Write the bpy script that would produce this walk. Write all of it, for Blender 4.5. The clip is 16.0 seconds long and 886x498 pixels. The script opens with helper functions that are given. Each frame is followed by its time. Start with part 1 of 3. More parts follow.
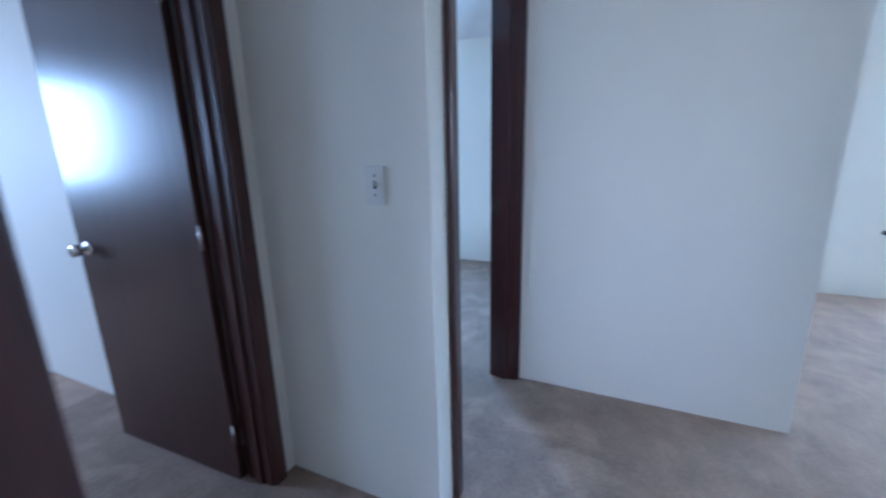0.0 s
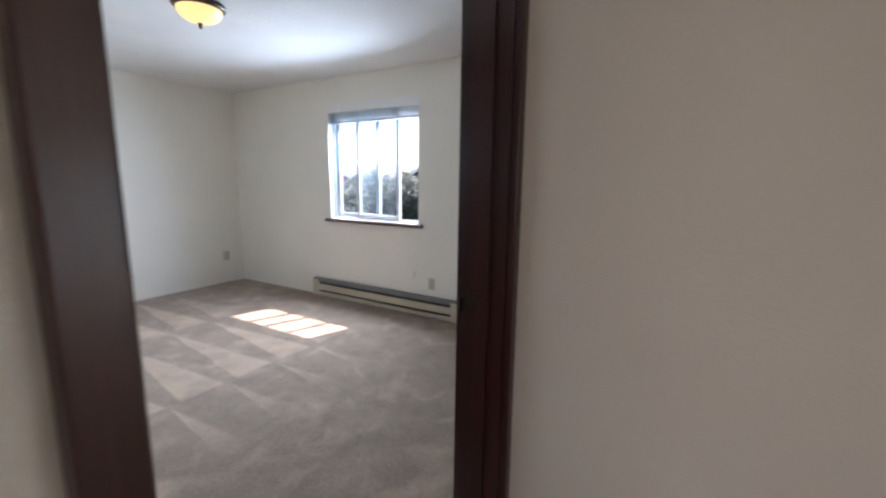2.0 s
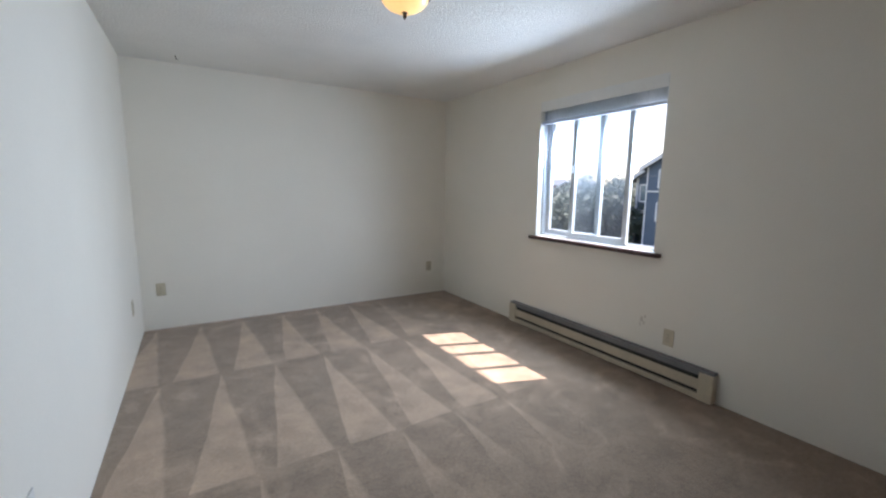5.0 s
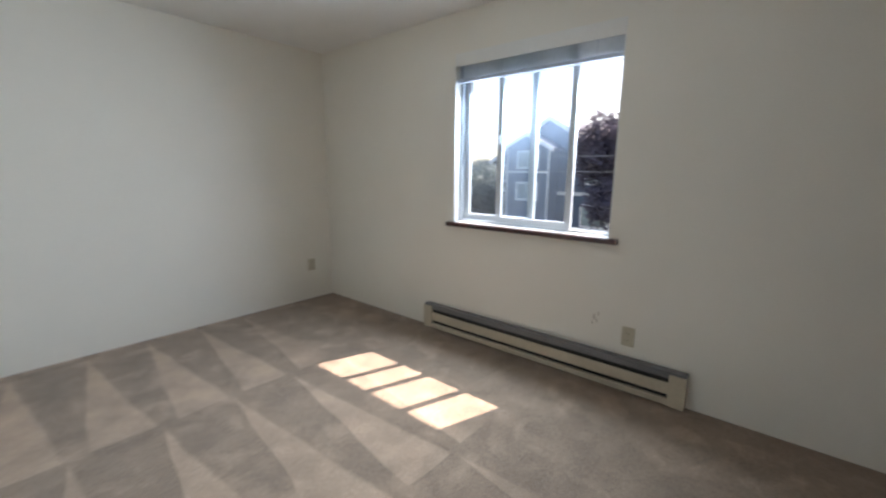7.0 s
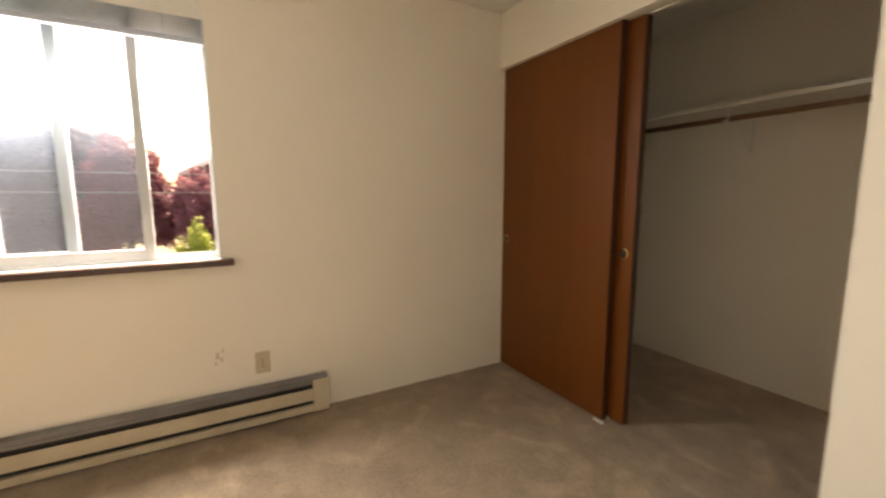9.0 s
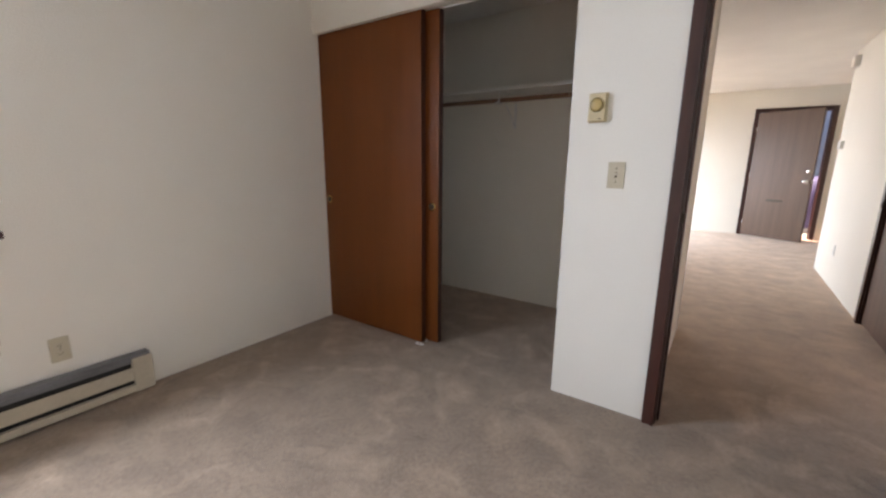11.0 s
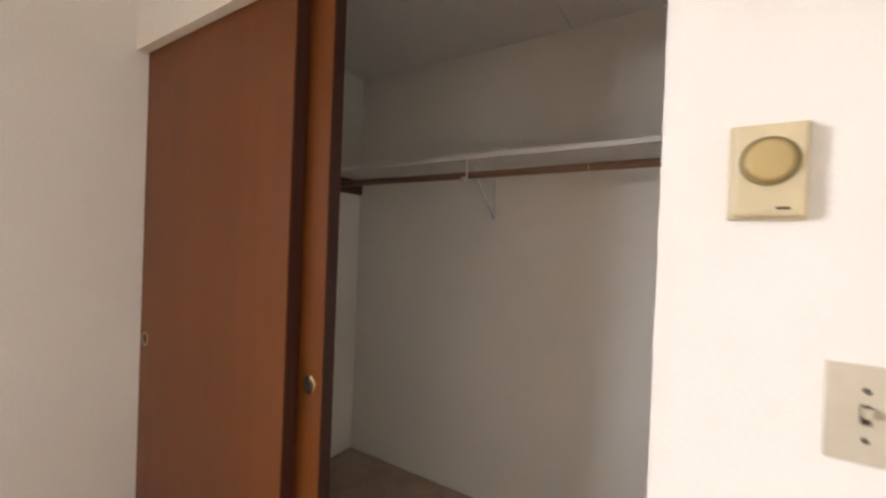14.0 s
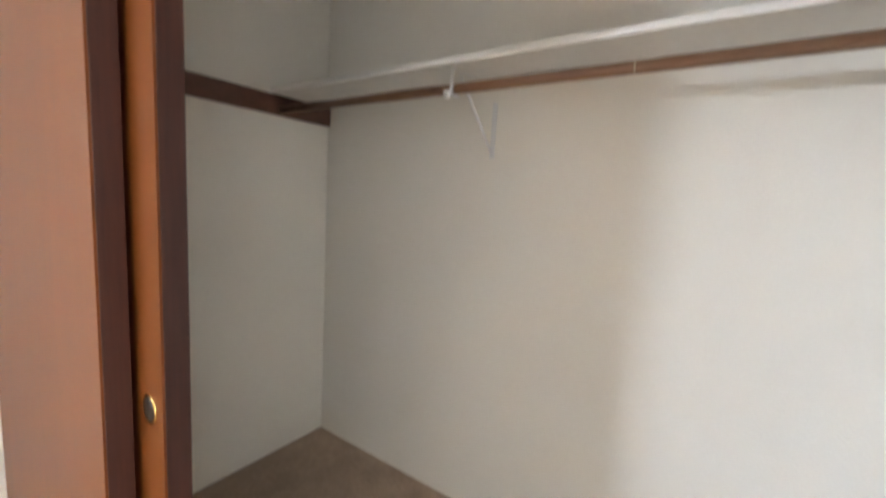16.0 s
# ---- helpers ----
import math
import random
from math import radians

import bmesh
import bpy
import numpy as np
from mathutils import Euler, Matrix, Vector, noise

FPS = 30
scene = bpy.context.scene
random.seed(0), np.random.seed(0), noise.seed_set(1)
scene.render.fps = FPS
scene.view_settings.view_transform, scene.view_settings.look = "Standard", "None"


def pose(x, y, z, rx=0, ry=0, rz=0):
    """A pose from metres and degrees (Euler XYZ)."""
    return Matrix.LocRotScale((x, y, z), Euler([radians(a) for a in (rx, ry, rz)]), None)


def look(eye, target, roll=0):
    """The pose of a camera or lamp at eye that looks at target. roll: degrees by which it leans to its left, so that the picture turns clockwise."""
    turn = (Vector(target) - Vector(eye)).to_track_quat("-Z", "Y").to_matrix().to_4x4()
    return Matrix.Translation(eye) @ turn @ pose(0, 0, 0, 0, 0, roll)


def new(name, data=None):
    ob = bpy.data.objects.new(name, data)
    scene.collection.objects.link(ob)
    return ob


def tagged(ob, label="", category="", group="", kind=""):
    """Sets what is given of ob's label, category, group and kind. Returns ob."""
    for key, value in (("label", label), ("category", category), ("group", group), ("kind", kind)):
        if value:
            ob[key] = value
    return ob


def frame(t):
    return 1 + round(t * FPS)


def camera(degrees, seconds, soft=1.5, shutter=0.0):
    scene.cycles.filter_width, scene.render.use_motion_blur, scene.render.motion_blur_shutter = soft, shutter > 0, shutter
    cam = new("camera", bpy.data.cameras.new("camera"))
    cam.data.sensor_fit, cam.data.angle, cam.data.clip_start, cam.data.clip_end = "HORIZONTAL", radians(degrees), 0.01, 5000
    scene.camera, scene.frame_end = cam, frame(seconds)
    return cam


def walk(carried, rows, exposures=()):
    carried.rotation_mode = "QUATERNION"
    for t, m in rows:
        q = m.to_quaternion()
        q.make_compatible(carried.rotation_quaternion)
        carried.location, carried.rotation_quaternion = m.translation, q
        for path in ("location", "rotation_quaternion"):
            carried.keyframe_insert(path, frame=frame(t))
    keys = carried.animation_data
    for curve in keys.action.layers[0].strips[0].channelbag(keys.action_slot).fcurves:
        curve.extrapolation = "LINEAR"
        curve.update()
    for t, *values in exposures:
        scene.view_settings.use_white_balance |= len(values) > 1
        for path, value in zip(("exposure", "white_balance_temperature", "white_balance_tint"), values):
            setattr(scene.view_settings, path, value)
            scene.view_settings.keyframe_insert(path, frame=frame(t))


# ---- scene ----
# ---- camera and walk ----
cam = camera(94.9, 16.0, soft=2.3, shutter=0.4)
PATH = [
    (0, (-4.439, -0.649, 1.299), (-2.676, 0.167, 0.825), -1.4),
    (0.3, (-4.352, -0.69, 1.274), (-2.504, -0.066, 0.827), -1.6),
    (0.5, (-4.233, -0.687, 1.269), (-2.361, -0.131, 0.838), -1.6),
    (1, (-3.893, -0.684, 1.302), (-2.021, -0.117, 0.886), -0.5),
    (1.5, (-3.621, -0.613, 1.303), (-1.791, 0.114, 0.958), 0.8),
    (2, (-3.357, -0.508, 1.335), (-1.653, 0.488, 1.015), 0.7),
    (2.5, (-3.117, -0.406, 1.321), (-1.635, 0.908, 1.044), 0.8),
    (3, (-2.967, -0.248, 1.356), (-1.738, 1.31, 1.107), 0.5),
    (3.5, (-2.909, -0.111, 1.37), (-1.863, 1.585, 1.2), 0.6),
    (6, (-2.701, 0.361, 1.333), (-1.646, 2.015, 0.945), 0.6),
    (6.5, (-2.62, 0.653, 1.304), (-1.389, 2.185, 0.933), 0.9),
    (7, (-2.508, 0.947, 1.312), (-1.003, 2.209, 0.938), 0.5),
    (7.5, (-2.388, 1.23, 1.303), (-0.579, 1.992, 0.925), 0.9),
    (8, (-2.395, 1.432, 1.289), (-0.432, 1.576, 0.932), 1.3),
    (8.5, (-2.403, 1.523, 1.206), (-0.471, 1.083, 0.934), 0.7),
    (9, (-2.346, 1.742, 1.246), (-0.611, 0.783, 0.982), -0.1),
    (9.5, (-2.385, 1.966, 1.236), (-0.933, 0.647, 0.848), 0.1),
    (10, (-2.53, 2.131, 1.207), (-1.262, 0.679, 0.673), 0.6),
    (12.5, (-2.329, 1.508, 1.313), (-1.357, -0.232, 1.143), 0.1),
    (13, (-2.141, 1.267, 1.333), (-1.181, -0.481, 1.18), 1.0),
    (13.5, (-2.032, 0.954, 1.33), (-0.998, -0.755, 1.216), 1.9),
    (14, (-1.914, 0.696, 1.359), (-0.84, -0.991, 1.342), 2.2),
    (14.5, (-1.786, 0.432, 1.441), (-0.703, -1.239, 1.628), 1.6),
    (15, (-1.755, 0.23, 1.486), (-0.632, -1.388, 1.838), 2.2),
    (15.5, (-1.772, 0.194, 1.453), (-0.613, -1.425, 1.639), 2.5),
    (16, (-1.751, 0.176, 1.336), (-0.635, -1.465, 1.088), 3.4),
]
EXPO = [(0, 2.85, 4450, 13), (0.5, 2.7, 5550, 22), (1, 2.4, 5850, 23), (1.5, 2.1, 6500, 24), (2.5, 1.8, 6800, 24), (3.5, 1.52, 7050, 25), (6, 1.5, 7000, 21), (7, 1.55, 7250, 21),
        (8, 1.75, 8500, 23), (9, 2.25, 13200, 31), (10, 2.2, 8200, 29), (12.5, 2.5, 7600, 32), (13, 2.65, 8000, 34), (13.5, 2.75, 8600, 36), (14, 3.0, 8700, 35), (14.5, 3.5, 8700, 32), (15, 4.0, 7850, 28), (16, 4.15, 7650, 27)]
walk(cam, [(t, look(eye, target, roll)) for t, eye, target, roll in PATH], EXPO)

# ---- world, sun, exposure ----
SUN_AZ, SUN_EL = radians(109), radians(53.4)
world = bpy.data.worlds.new("sky")
scene.world = world
world.use_nodes = True
wn = world.node_tree.nodes
sky = wn.new("ShaderNodeTexSky")
sky.sky_type, sky.sun_disc = "NISHITA", False
sky.sun_elevation, sky.sun_rotation = SUN_EL, SUN_AZ
sky.air_density, sky.dust_density = 1.0, 2.0
world.node_tree.links.new(sky.outputs[0], wn["Background"].inputs[0])
wn["Background"].inputs[1].default_value = 0.14
sun_data = bpy.data.lights.new("sun", "SUN")
sun_data.energy, sun_data.angle, sun_data.color = 5.0, radians(0.55), (1.0, 0.98, 0.95)
to_sun = Vector((math.sin(SUN_AZ) * math.cos(SUN_EL), math.cos(SUN_AZ) * math.cos(SUN_EL), math.sin(SUN_EL)))
sun_ob = new("sun", sun_data)
sun_ob.matrix_world = look(to_sun * 40, (0, 0, 0))


def window_light(name, x, y, z, wide, high, watts, color, way):
    """Area lamp in an opening for sky light or fill, shining inward, slightly down."""
    d = bpy.data.lights.new(name, "AREA")
    d.shape, d.size, d.size_y, d.energy, d.color = "RECTANGLE", wide, high, watts, color
    ob = new(name, d)
    ob.matrix_world = look((x, y, z), (x + way[0], y + way[1], z + way[2]))
    d.spread = radians(145)
    return ob


# sky light in the openings: above the tree line in the bedroom window, behind the blind in the living room
window_light("bedroom_sky", 0.22, 2.34, 1.73, 1.18, 0.30, 24, (0.54, 0.77, 1.0), (-1, 0, -0.36))
window_light("living_sky", 0.2, -3.75, 1.50, 2.3, 1.1, 17, (0.66, 0.84, 1.0), (-1, 0, -0.6))
window_light("living_sky_south", 0.2, -5.95, 1.25, 1.3, 1.5, 42, (0.52, 0.78, 1.0), (-1, 0, -1.2))
window_light("north_room_sky", -5.02, 4.72, 1.55, 1.1, 1.0, 7.0, (0.78, 0.88, 1.0), (0, -1, -0.2))
# warm fill lamp added in the unseen west room to brighten the vestibule
window_light("west_room_fill", -7.3, -0.4, 1.5, 1.2, 1.1, 4, (1.0, 0.88, 0.78), (1, 0, -0.2))


# ---- materials ----
def mat(name, color, rough=0.6, metal=0.0, vary=0.12, scale=3.0, fine=60.0, bump=0.1, dist=0.002, stretch=(1, 1, 1), spec=0.5):
    """A surface with variation at two scales, and fine relief, in metres of the world."""
    m = bpy.data.materials.new(name)
    m.use_nodes = True
    nt = m.node_tree
    n, l = nt.nodes, nt.links
    b = n["Principled BSDF"]
    b.inputs["Roughness"].default_value, b.inputs["Metallic"].default_value = rough, metal
    b.inputs["Specular IOR Level"].default_value = spec
    geo = n.new("ShaderNodeNewGeometry")
    mp = n.new("ShaderNodeMapping")
    mp.inputs["Scale"].default_value = stretch
    l.new(geo.outputs["Position"], mp.inputs["Vector"])
    n1, n2 = n.new("ShaderNodeTexNoise"), n.new("ShaderNodeTexNoise")
    for t, s, d in ((n1, scale, 3), (n2, fine, 2)):
        t.inputs["Scale"].default_value, t.inputs["Detail"].default_value = s, d
        l.new(mp.outputs[0], t.inputs["Vector"])
    add = n.new("ShaderNodeMath")
    add.operation = "MULTIPLY_ADD"
    l.new(n2.outputs[0], add.inputs[0])
    add.inputs[1].default_value = 0.5
    l.new(n1.outputs[0], add.inputs[2])
    ramp = n.new("ShaderNodeMapRange")
    ramp.inputs[1].default_value, ramp.inputs[2].default_value = 0.45, 1.05
    ramp.inputs[3].default_value, ramp.inputs[4].default_value = 1 - vary, 1 + vary
    l.new(add.outputs[0], ramp.inputs[0])
    mul = n.new("ShaderNodeVectorMath")
    mul.operation = "SCALE"
    mul.inputs[0].default_value = color
    l.new(ramp.outputs[0], mul.inputs["Scale"])
    l.new(mul.outputs[0], b.inputs["Base Color"])
    if bump:
        bp = n.new("ShaderNodeBump")
        bp.inputs["Strength"].default_value, bp.inputs["Distance"].default_value = bump, dist
        l.new(n2.outputs[0], bp.inputs["Height"])
        l.new(bp.outputs[0], b.inputs["Normal"])
    return m


def carpet_material():
    """Short beige pile with the wedge-shaped marks that a vacuum cleaner leaves in the nap."""
    m = mat("carpet", (0.37, 0.257, 0.178), 0.95, 0, 0.24, 5.0, 150.0, 0.9, 0.006, spec=0.1)
    n, l = m.node_tree.nodes, m.node_tree.links
    b = n["Principled BSDF"]
    base = b.inputs["Base Color"].links[0].from_socket
    geo = n.new("ShaderNodeNewGeometry")
    wob = n.new("ShaderNodeTexNoise")
    wob.inputs["Scale"].default_value = 2.2
    l.new(geo.outputs["Position"], wob.inputs["Vector"])
    sub = n.new("ShaderNodeVectorMath")
    sub.operation = "SUBTRACT"
    sub.inputs[1].default_value = (0.5, 0.5, 0.5)
    l.new(wob.outputs["Color"], sub.inputs[0])
    mad = n.new("ShaderNodeVectorMath")
    mad.operation = "MULTIPLY_ADD"
    mad.inputs[1].default_value = (0.05, 0.07, 0)
    l.new(sub.outputs[0], mad.inputs[0])
    l.new(geo.outputs["Position"], mad.inputs[2])
    sep = n.new("ShaderNodeSeparateXYZ")
    l.new(mad.outputs[0], sep.inputs[0])

    def op(kind, a, c, d=None):
        q = n.new("ShaderNodeMath")
        q.operation = kind
        for i, v in enumerate((a, c, d)):
            if v is None:
                continue
            if isinstance(v, (int, float)):
                q.inputs[i].default_value = v
            else:
                l.new(v, q.inputs[i])
        return q.outputs[0]

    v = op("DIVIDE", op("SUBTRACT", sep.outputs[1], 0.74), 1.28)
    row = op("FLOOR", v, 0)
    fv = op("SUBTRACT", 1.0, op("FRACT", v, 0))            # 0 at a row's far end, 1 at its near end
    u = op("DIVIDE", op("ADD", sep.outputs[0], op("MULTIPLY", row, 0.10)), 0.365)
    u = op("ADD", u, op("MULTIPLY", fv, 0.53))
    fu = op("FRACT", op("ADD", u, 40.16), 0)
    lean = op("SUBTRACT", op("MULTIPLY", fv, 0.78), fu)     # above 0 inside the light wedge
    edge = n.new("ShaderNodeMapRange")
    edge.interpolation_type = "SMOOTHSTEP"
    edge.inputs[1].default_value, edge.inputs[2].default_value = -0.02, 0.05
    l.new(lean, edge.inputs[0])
    sheen = n.new("ShaderNodeMapRange")                     # marks are worn away beside the window wall and in the hall
    sheen.inputs[1].default_value, sheen.inputs[2].default_value = -0.75, -1.15
    l.new(sep.outputs[0], sheen.inputs[0])
    hall = n.new("ShaderNodeMapRange")
    hall.inputs[1].default_value, hall.inputs[2].default_value = 1.25, 1.9
    l.new(sep.outputs[1], hall.inputs[0])
    tread = n.new("ShaderNodeTexNoise")
    tread.inputs["Scale"].default_value, tread.inputs["Detail"].default_value = 3.3, 4
    tread.inputs["Distortion"].default_value = 1.2
    l.new(geo.outputs["Position"], tread.inputs["Vector"])
    patch = n.new("ShaderNodeMapRange")
    patch.inputs[1].default_value, patch.inputs[2].default_value = 0.52, 0.66
    l.new(tread.outputs[0], patch.inputs[0])
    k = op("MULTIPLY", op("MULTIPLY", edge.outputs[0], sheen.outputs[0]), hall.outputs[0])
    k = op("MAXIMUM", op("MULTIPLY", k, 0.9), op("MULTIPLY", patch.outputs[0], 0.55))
    mix = n.new("ShaderNodeVectorMath")
    mix.operation = "SCALE"
    l.new(base, mix.inputs[0])
    pile = n.new("ShaderNodeTexNoise")
    pile.inputs["Scale"].default_value, pile.inputs["Detail"].default_value = 55, 4
    l.new(geo.outputs["Position"], pile.inputs["Vector"])
    tuft = n.new("ShaderNodeTexNoise")
    tuft.inputs["Scale"].default_value, tuft.inputs["Detail"].default_value = 11, 3
    l.new(geo.outputs["Position"], tuft.inputs["Vector"])
    living_light = n.new("ShaderNodeMapRange")                      # carpet colour raised towards the living room, for the brighter light there
    living_light.inputs[1].default_value, living_light.inputs[2].default_value = -0.5, -1.5
    l.new(sep.outputs[1], living_light.inputs[0])
    k = op("MAXIMUM", k, op("MULTIPLY", living_light.outputs[0], op("MULTIPLY_ADD", patch.outputs[0], 0.4, 1.0)))
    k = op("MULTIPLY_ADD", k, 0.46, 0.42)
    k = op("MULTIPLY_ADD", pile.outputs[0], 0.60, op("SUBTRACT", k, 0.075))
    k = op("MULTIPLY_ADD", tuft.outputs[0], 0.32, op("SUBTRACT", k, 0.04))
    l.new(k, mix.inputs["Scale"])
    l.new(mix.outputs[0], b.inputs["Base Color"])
    b.inputs["Sheen Weight"].default_value, b.inputs["Sheen Roughness"].default_value = 0.25, 0.6
    return m


def wood(name, color, rough, vary=0.35, fine=26.0, coat=0.0, upright=True):
    """Stained veneer with long grain."""
    s = (9, 9, 0.45) if upright else (0.45, 9, 9)
    m = mat(name, color, rough, 0, vary, 1.6, fine, 0.06, 0.0008, s)
    m.node_tree.nodes["Principled BSDF"].inputs["Coat Weight"].default_value = coat
    m.node_tree.nodes["Principled BSDF"].inputs["Coat Roughness"].default_value = 0.12
    return m


def glass_material():
    m = bpy.data.materials.new("window_glass")
    m.use_nodes = True
    n, l = m.node_tree.nodes, m.node_tree.links
    n.remove(n["Principled BSDF"])
    out = n["Material Output"]
    clear, gloss, dust = n.new("ShaderNodeBsdfTransparent"), n.new("ShaderNodeBsdfGlossy"), n.new("ShaderNodeBsdfTranslucent")
    clear.inputs[0].default_value = (0.90, 0.94, 0.96, 1)
    gloss.inputs["Roughness"].default_value = 0.02
    dust.inputs[0].default_value = (0.66, 0.80, 1, 1)
    face = n.new("ShaderNodeLayerWeight")
    face.inputs[0].default_value = 0.5
    pw = n.new("ShaderNodeMath")
    pw.operation = "POWER"
    l.new(face.outputs["Facing"], pw.inputs[0])
    pw.inputs[1].default_value = 5.0
    fres = n.new("ShaderNodeMath")
    fres.operation = "MULTIPLY_ADD"
    l.new(pw.outputs[0], fres.inputs[0])
    fres.inputs[1].default_value, fres.inputs[2].default_value = 0.6, 0.012
    film = n.new("ShaderNodeTexNoise")
    film.inputs["Scale"].default_value = 4
    rng = n.new("ShaderNodeMapRange")
    rng.inputs[3].default_value, rng.inputs[4].default_value = 0.006, 0.016
    l.new(film.outputs[0], rng.inputs[0])
    a, c = n.new("ShaderNodeMixShader"), n.new("ShaderNodeMixShader")
    l.new(rng.outputs[0], a.inputs[0])
    l.new(clear.outputs[0], a.inputs[1])
    l.new(dust.outputs[0], a.inputs[2])
    l.new(fres.outputs[0], c.inputs[0])
    l.new(a.outputs[0], c.inputs[1])
    l.new(gloss.outputs[0], c.inputs[2])
    l.new(c.outputs[0], out.inputs[0])
    return m


def thin(name, color, through_share=0.45):
    """A thin sheet that lets light through: blind slats, leaves."""
    m = mat(name, color, 0.55, 0, 0.1, 5, 40, 0)
    n, l = m.node_tree.nodes, m.node_tree.links
    t, x = n.new("ShaderNodeBsdfTranslucent"), n.new("ShaderNodeMixShader")
    t.inputs[0].default_value = (*color, 1)
    x.inputs[0].default_value = through_share
    l.new(n["Principled BSDF"].outputs[0], x.inputs[1])
    l.new(t.outputs[0], x.inputs[2])
    l.new(x.outputs[0], n["Material Output"].inputs[0])
    return m


def glow(name, color, strength, base=(0.8, 0.6, 0.3)):
    m = mat(name, base, 0.25, 0, 0.1, 8, 40, 0)
    b = m.node_tree.nodes["Principled BSDF"]
    b.inputs["Emission Color"].default_value, b.inputs["Emission Strength"].default_value = (*color, 1), strength
    return m


PAINT = mat("wall_paint", (0.83, 0.785, 0.695), 0.55, 0, 0.035, 1.3, 120, 0.5, 0.002, spec=0.35)
CEIL = mat("popcorn_ceiling", (0.82, 0.80, 0.76), 0.9, 0, 0.05, 2, 75, 0.9, 0.008, spec=0.2)
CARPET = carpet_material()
DARK = wood("dark_trim", (0.050, 0.014, 0.010), 0.36, 0.45, 22, 0.3)
DOORW = wood("dark_door", (0.050, 0.019, 0.015), 0.30, 0.3, 18, 0.25)
ENTRY = wood("entry_door_brown", (0.12, 0.066, 0.040), 0.5, 0.2, 18)
PANEL = wood("closet_veneer", (0.175, 0.049, 0.011), 0.40, 0.10, 14, 0.10)
PANEL.node_tree.nodes["Principled BSDF"].inputs["Specular IOR Level"].default_value = 0.25
PEDGE = wood("closet_edge", (0.060, 0.017, 0.010), 0.45, 0.4, 20)
CLEAT = wood("cleat_wood", (0.13, 0.05, 0.028), 0.5, 0.4, 24, 0, False)
ROD = wood("rod_wood", (0.26, 0.13, 0.07), 0.45, 0.3, 30, 0, False)
BOARD = wood("board_wood", (0.22, 0.12, 0.07), 0.5, 0.3, 22, 0, False)
SHELF = mat("shelf_paint", (0.78, 0.75, 0.69), 0.5, 0, 0.06, 3, 60, 0.1)
VINYL = mat("white_vinyl", (0.56, 0.61, 0.65), 0.35, 0, 0.05, 4, 50, 0.05)
TRIMW = mat("white_reveal", (0.80, 0.79, 0.75), 0.5, 0, 0.05, 4, 60, 0.1)
GLASS = glass_material()
SLAT = thin("blind_slat", (0.72, 0.76, 0.80), 0.06)
SLATW = thin("white_blind_slat", (0.72, 0.73, 0.74), 0.04)
RAIL = mat("blind_rail", (0.46, 0.52, 0.62), 0.4, 0, 0.05, 4, 50, 0)
HEAT = mat("heater_enamel", (0.56, 0.48, 0.36), 0.42, 0.0, 0.12, 5, 60, 0.08)
HEATTOP = mat("heater_top", (0.19, 0.19, 0.195), 0.4, 0.3, 0.15, 5, 60, 0.08)
BLACK = mat("slot_black", (0.02, 0.018, 0.016), 0.7, 0, 0.2, 8, 60, 0)
PLATE = mat("cover_plate", (0.54, 0.47, 0.34), 0.4, 0, 0.06, 8, 80, 0.03)
PLATEW = mat("white_plate", (0.75, 0.73, 0.68), 0.4, 0, 0.05, 8, 80, 0.03)
BEIGE = mat("thermostat_beige", (0.62, 0.50, 0.30), 0.4, 0, 0.08, 8, 80, 0.05)
DIAL = mat("thermostat_dial", (0.26, 0.19, 0.08), 0.35, 0.2, 0.1, 8, 80, 0.05)
BRASS = mat("brass", (0.72, 0.50, 0.18), 0.18, 1.0, 0.15, 10, 80, 0.05)
CHROME = mat("chrome", (0.72, 0.71, 0.69), 0.15, 1.0, 0.08, 10, 80, 0)
BRONZE = mat("dark_bronze", (0.075, 0.058, 0.045), 0.35, 0.8, 0.2, 10, 80, 0.05)
AMBER = glow("amber_glass", (1.0, 0.62, 0.25), 0.34, (0.78, 0.58, 0.28))
SCUFF = mat("scuff", (0.60, 0.54, 0.46), 0.7, 0, 0.2, 20, 90, 0.1)
METALW = mat("white_metal", (0.74, 0.73, 0.70), 0.4, 0.1, 0.06, 8, 70, 0)


# ---- mesh helpers ----
def box(bm, x0, x1, y0, y1, z0, z1, bevel=0.0):
    """Adds a box, with its upright and level edges eased if bevel is given."""
    g = bmesh.ops.create_cube(bm, size=1.0)
    vs = g["verts"]
    for v in vs:
        v.co = Vector(((x0 + x1) / 2 + v.co.x * abs(x1 - x0), (y0 + y1) / 2 + v.co.y * abs(y1 - y0), (z0 + z1) / 2 + v.co.z * abs(z1 - z0)))
    if bevel:
        es = list({e for v in vs for e in v.link_edges})
        bmesh.ops.bevel(bm, geom=es, offset=bevel, segments=2, profile=0.6, affect="EDGES")
    return bm


def lathe(bm, rings, m, segments=24):
    """Turns (radius, height) rings round the z axis of the pose m."""
    rows = []
    for r, h in rings:
        rows.append([bm.verts.new(m @ Vector((r * math.cos(2 * math.pi * i / segments), r * math.sin(2 * math.pi * i / segments), h))) for i in range(segments)])
    for a, c in zip(rows, rows[1:]):
        for i in range(segments):
            j = (i + 1) % segments
            bm.faces.new((a[i], a[j], c[j], c[i]))
    bm.faces.new(list(reversed(rows[0])))
    bm.faces.new(rows[-1])
    for f in bm.faces:
        f.smooth = True
    return bm


def tube(bm, p, q, r, segments=12):
    d = Vector(q) - Vector(p)
    m = Matrix.Translation(p) @ d.to_track_quat("Z", "Y").to_matrix().to_4x4()
    return lathe(bm, [(r, 0), (r, d.length)], m, segments)


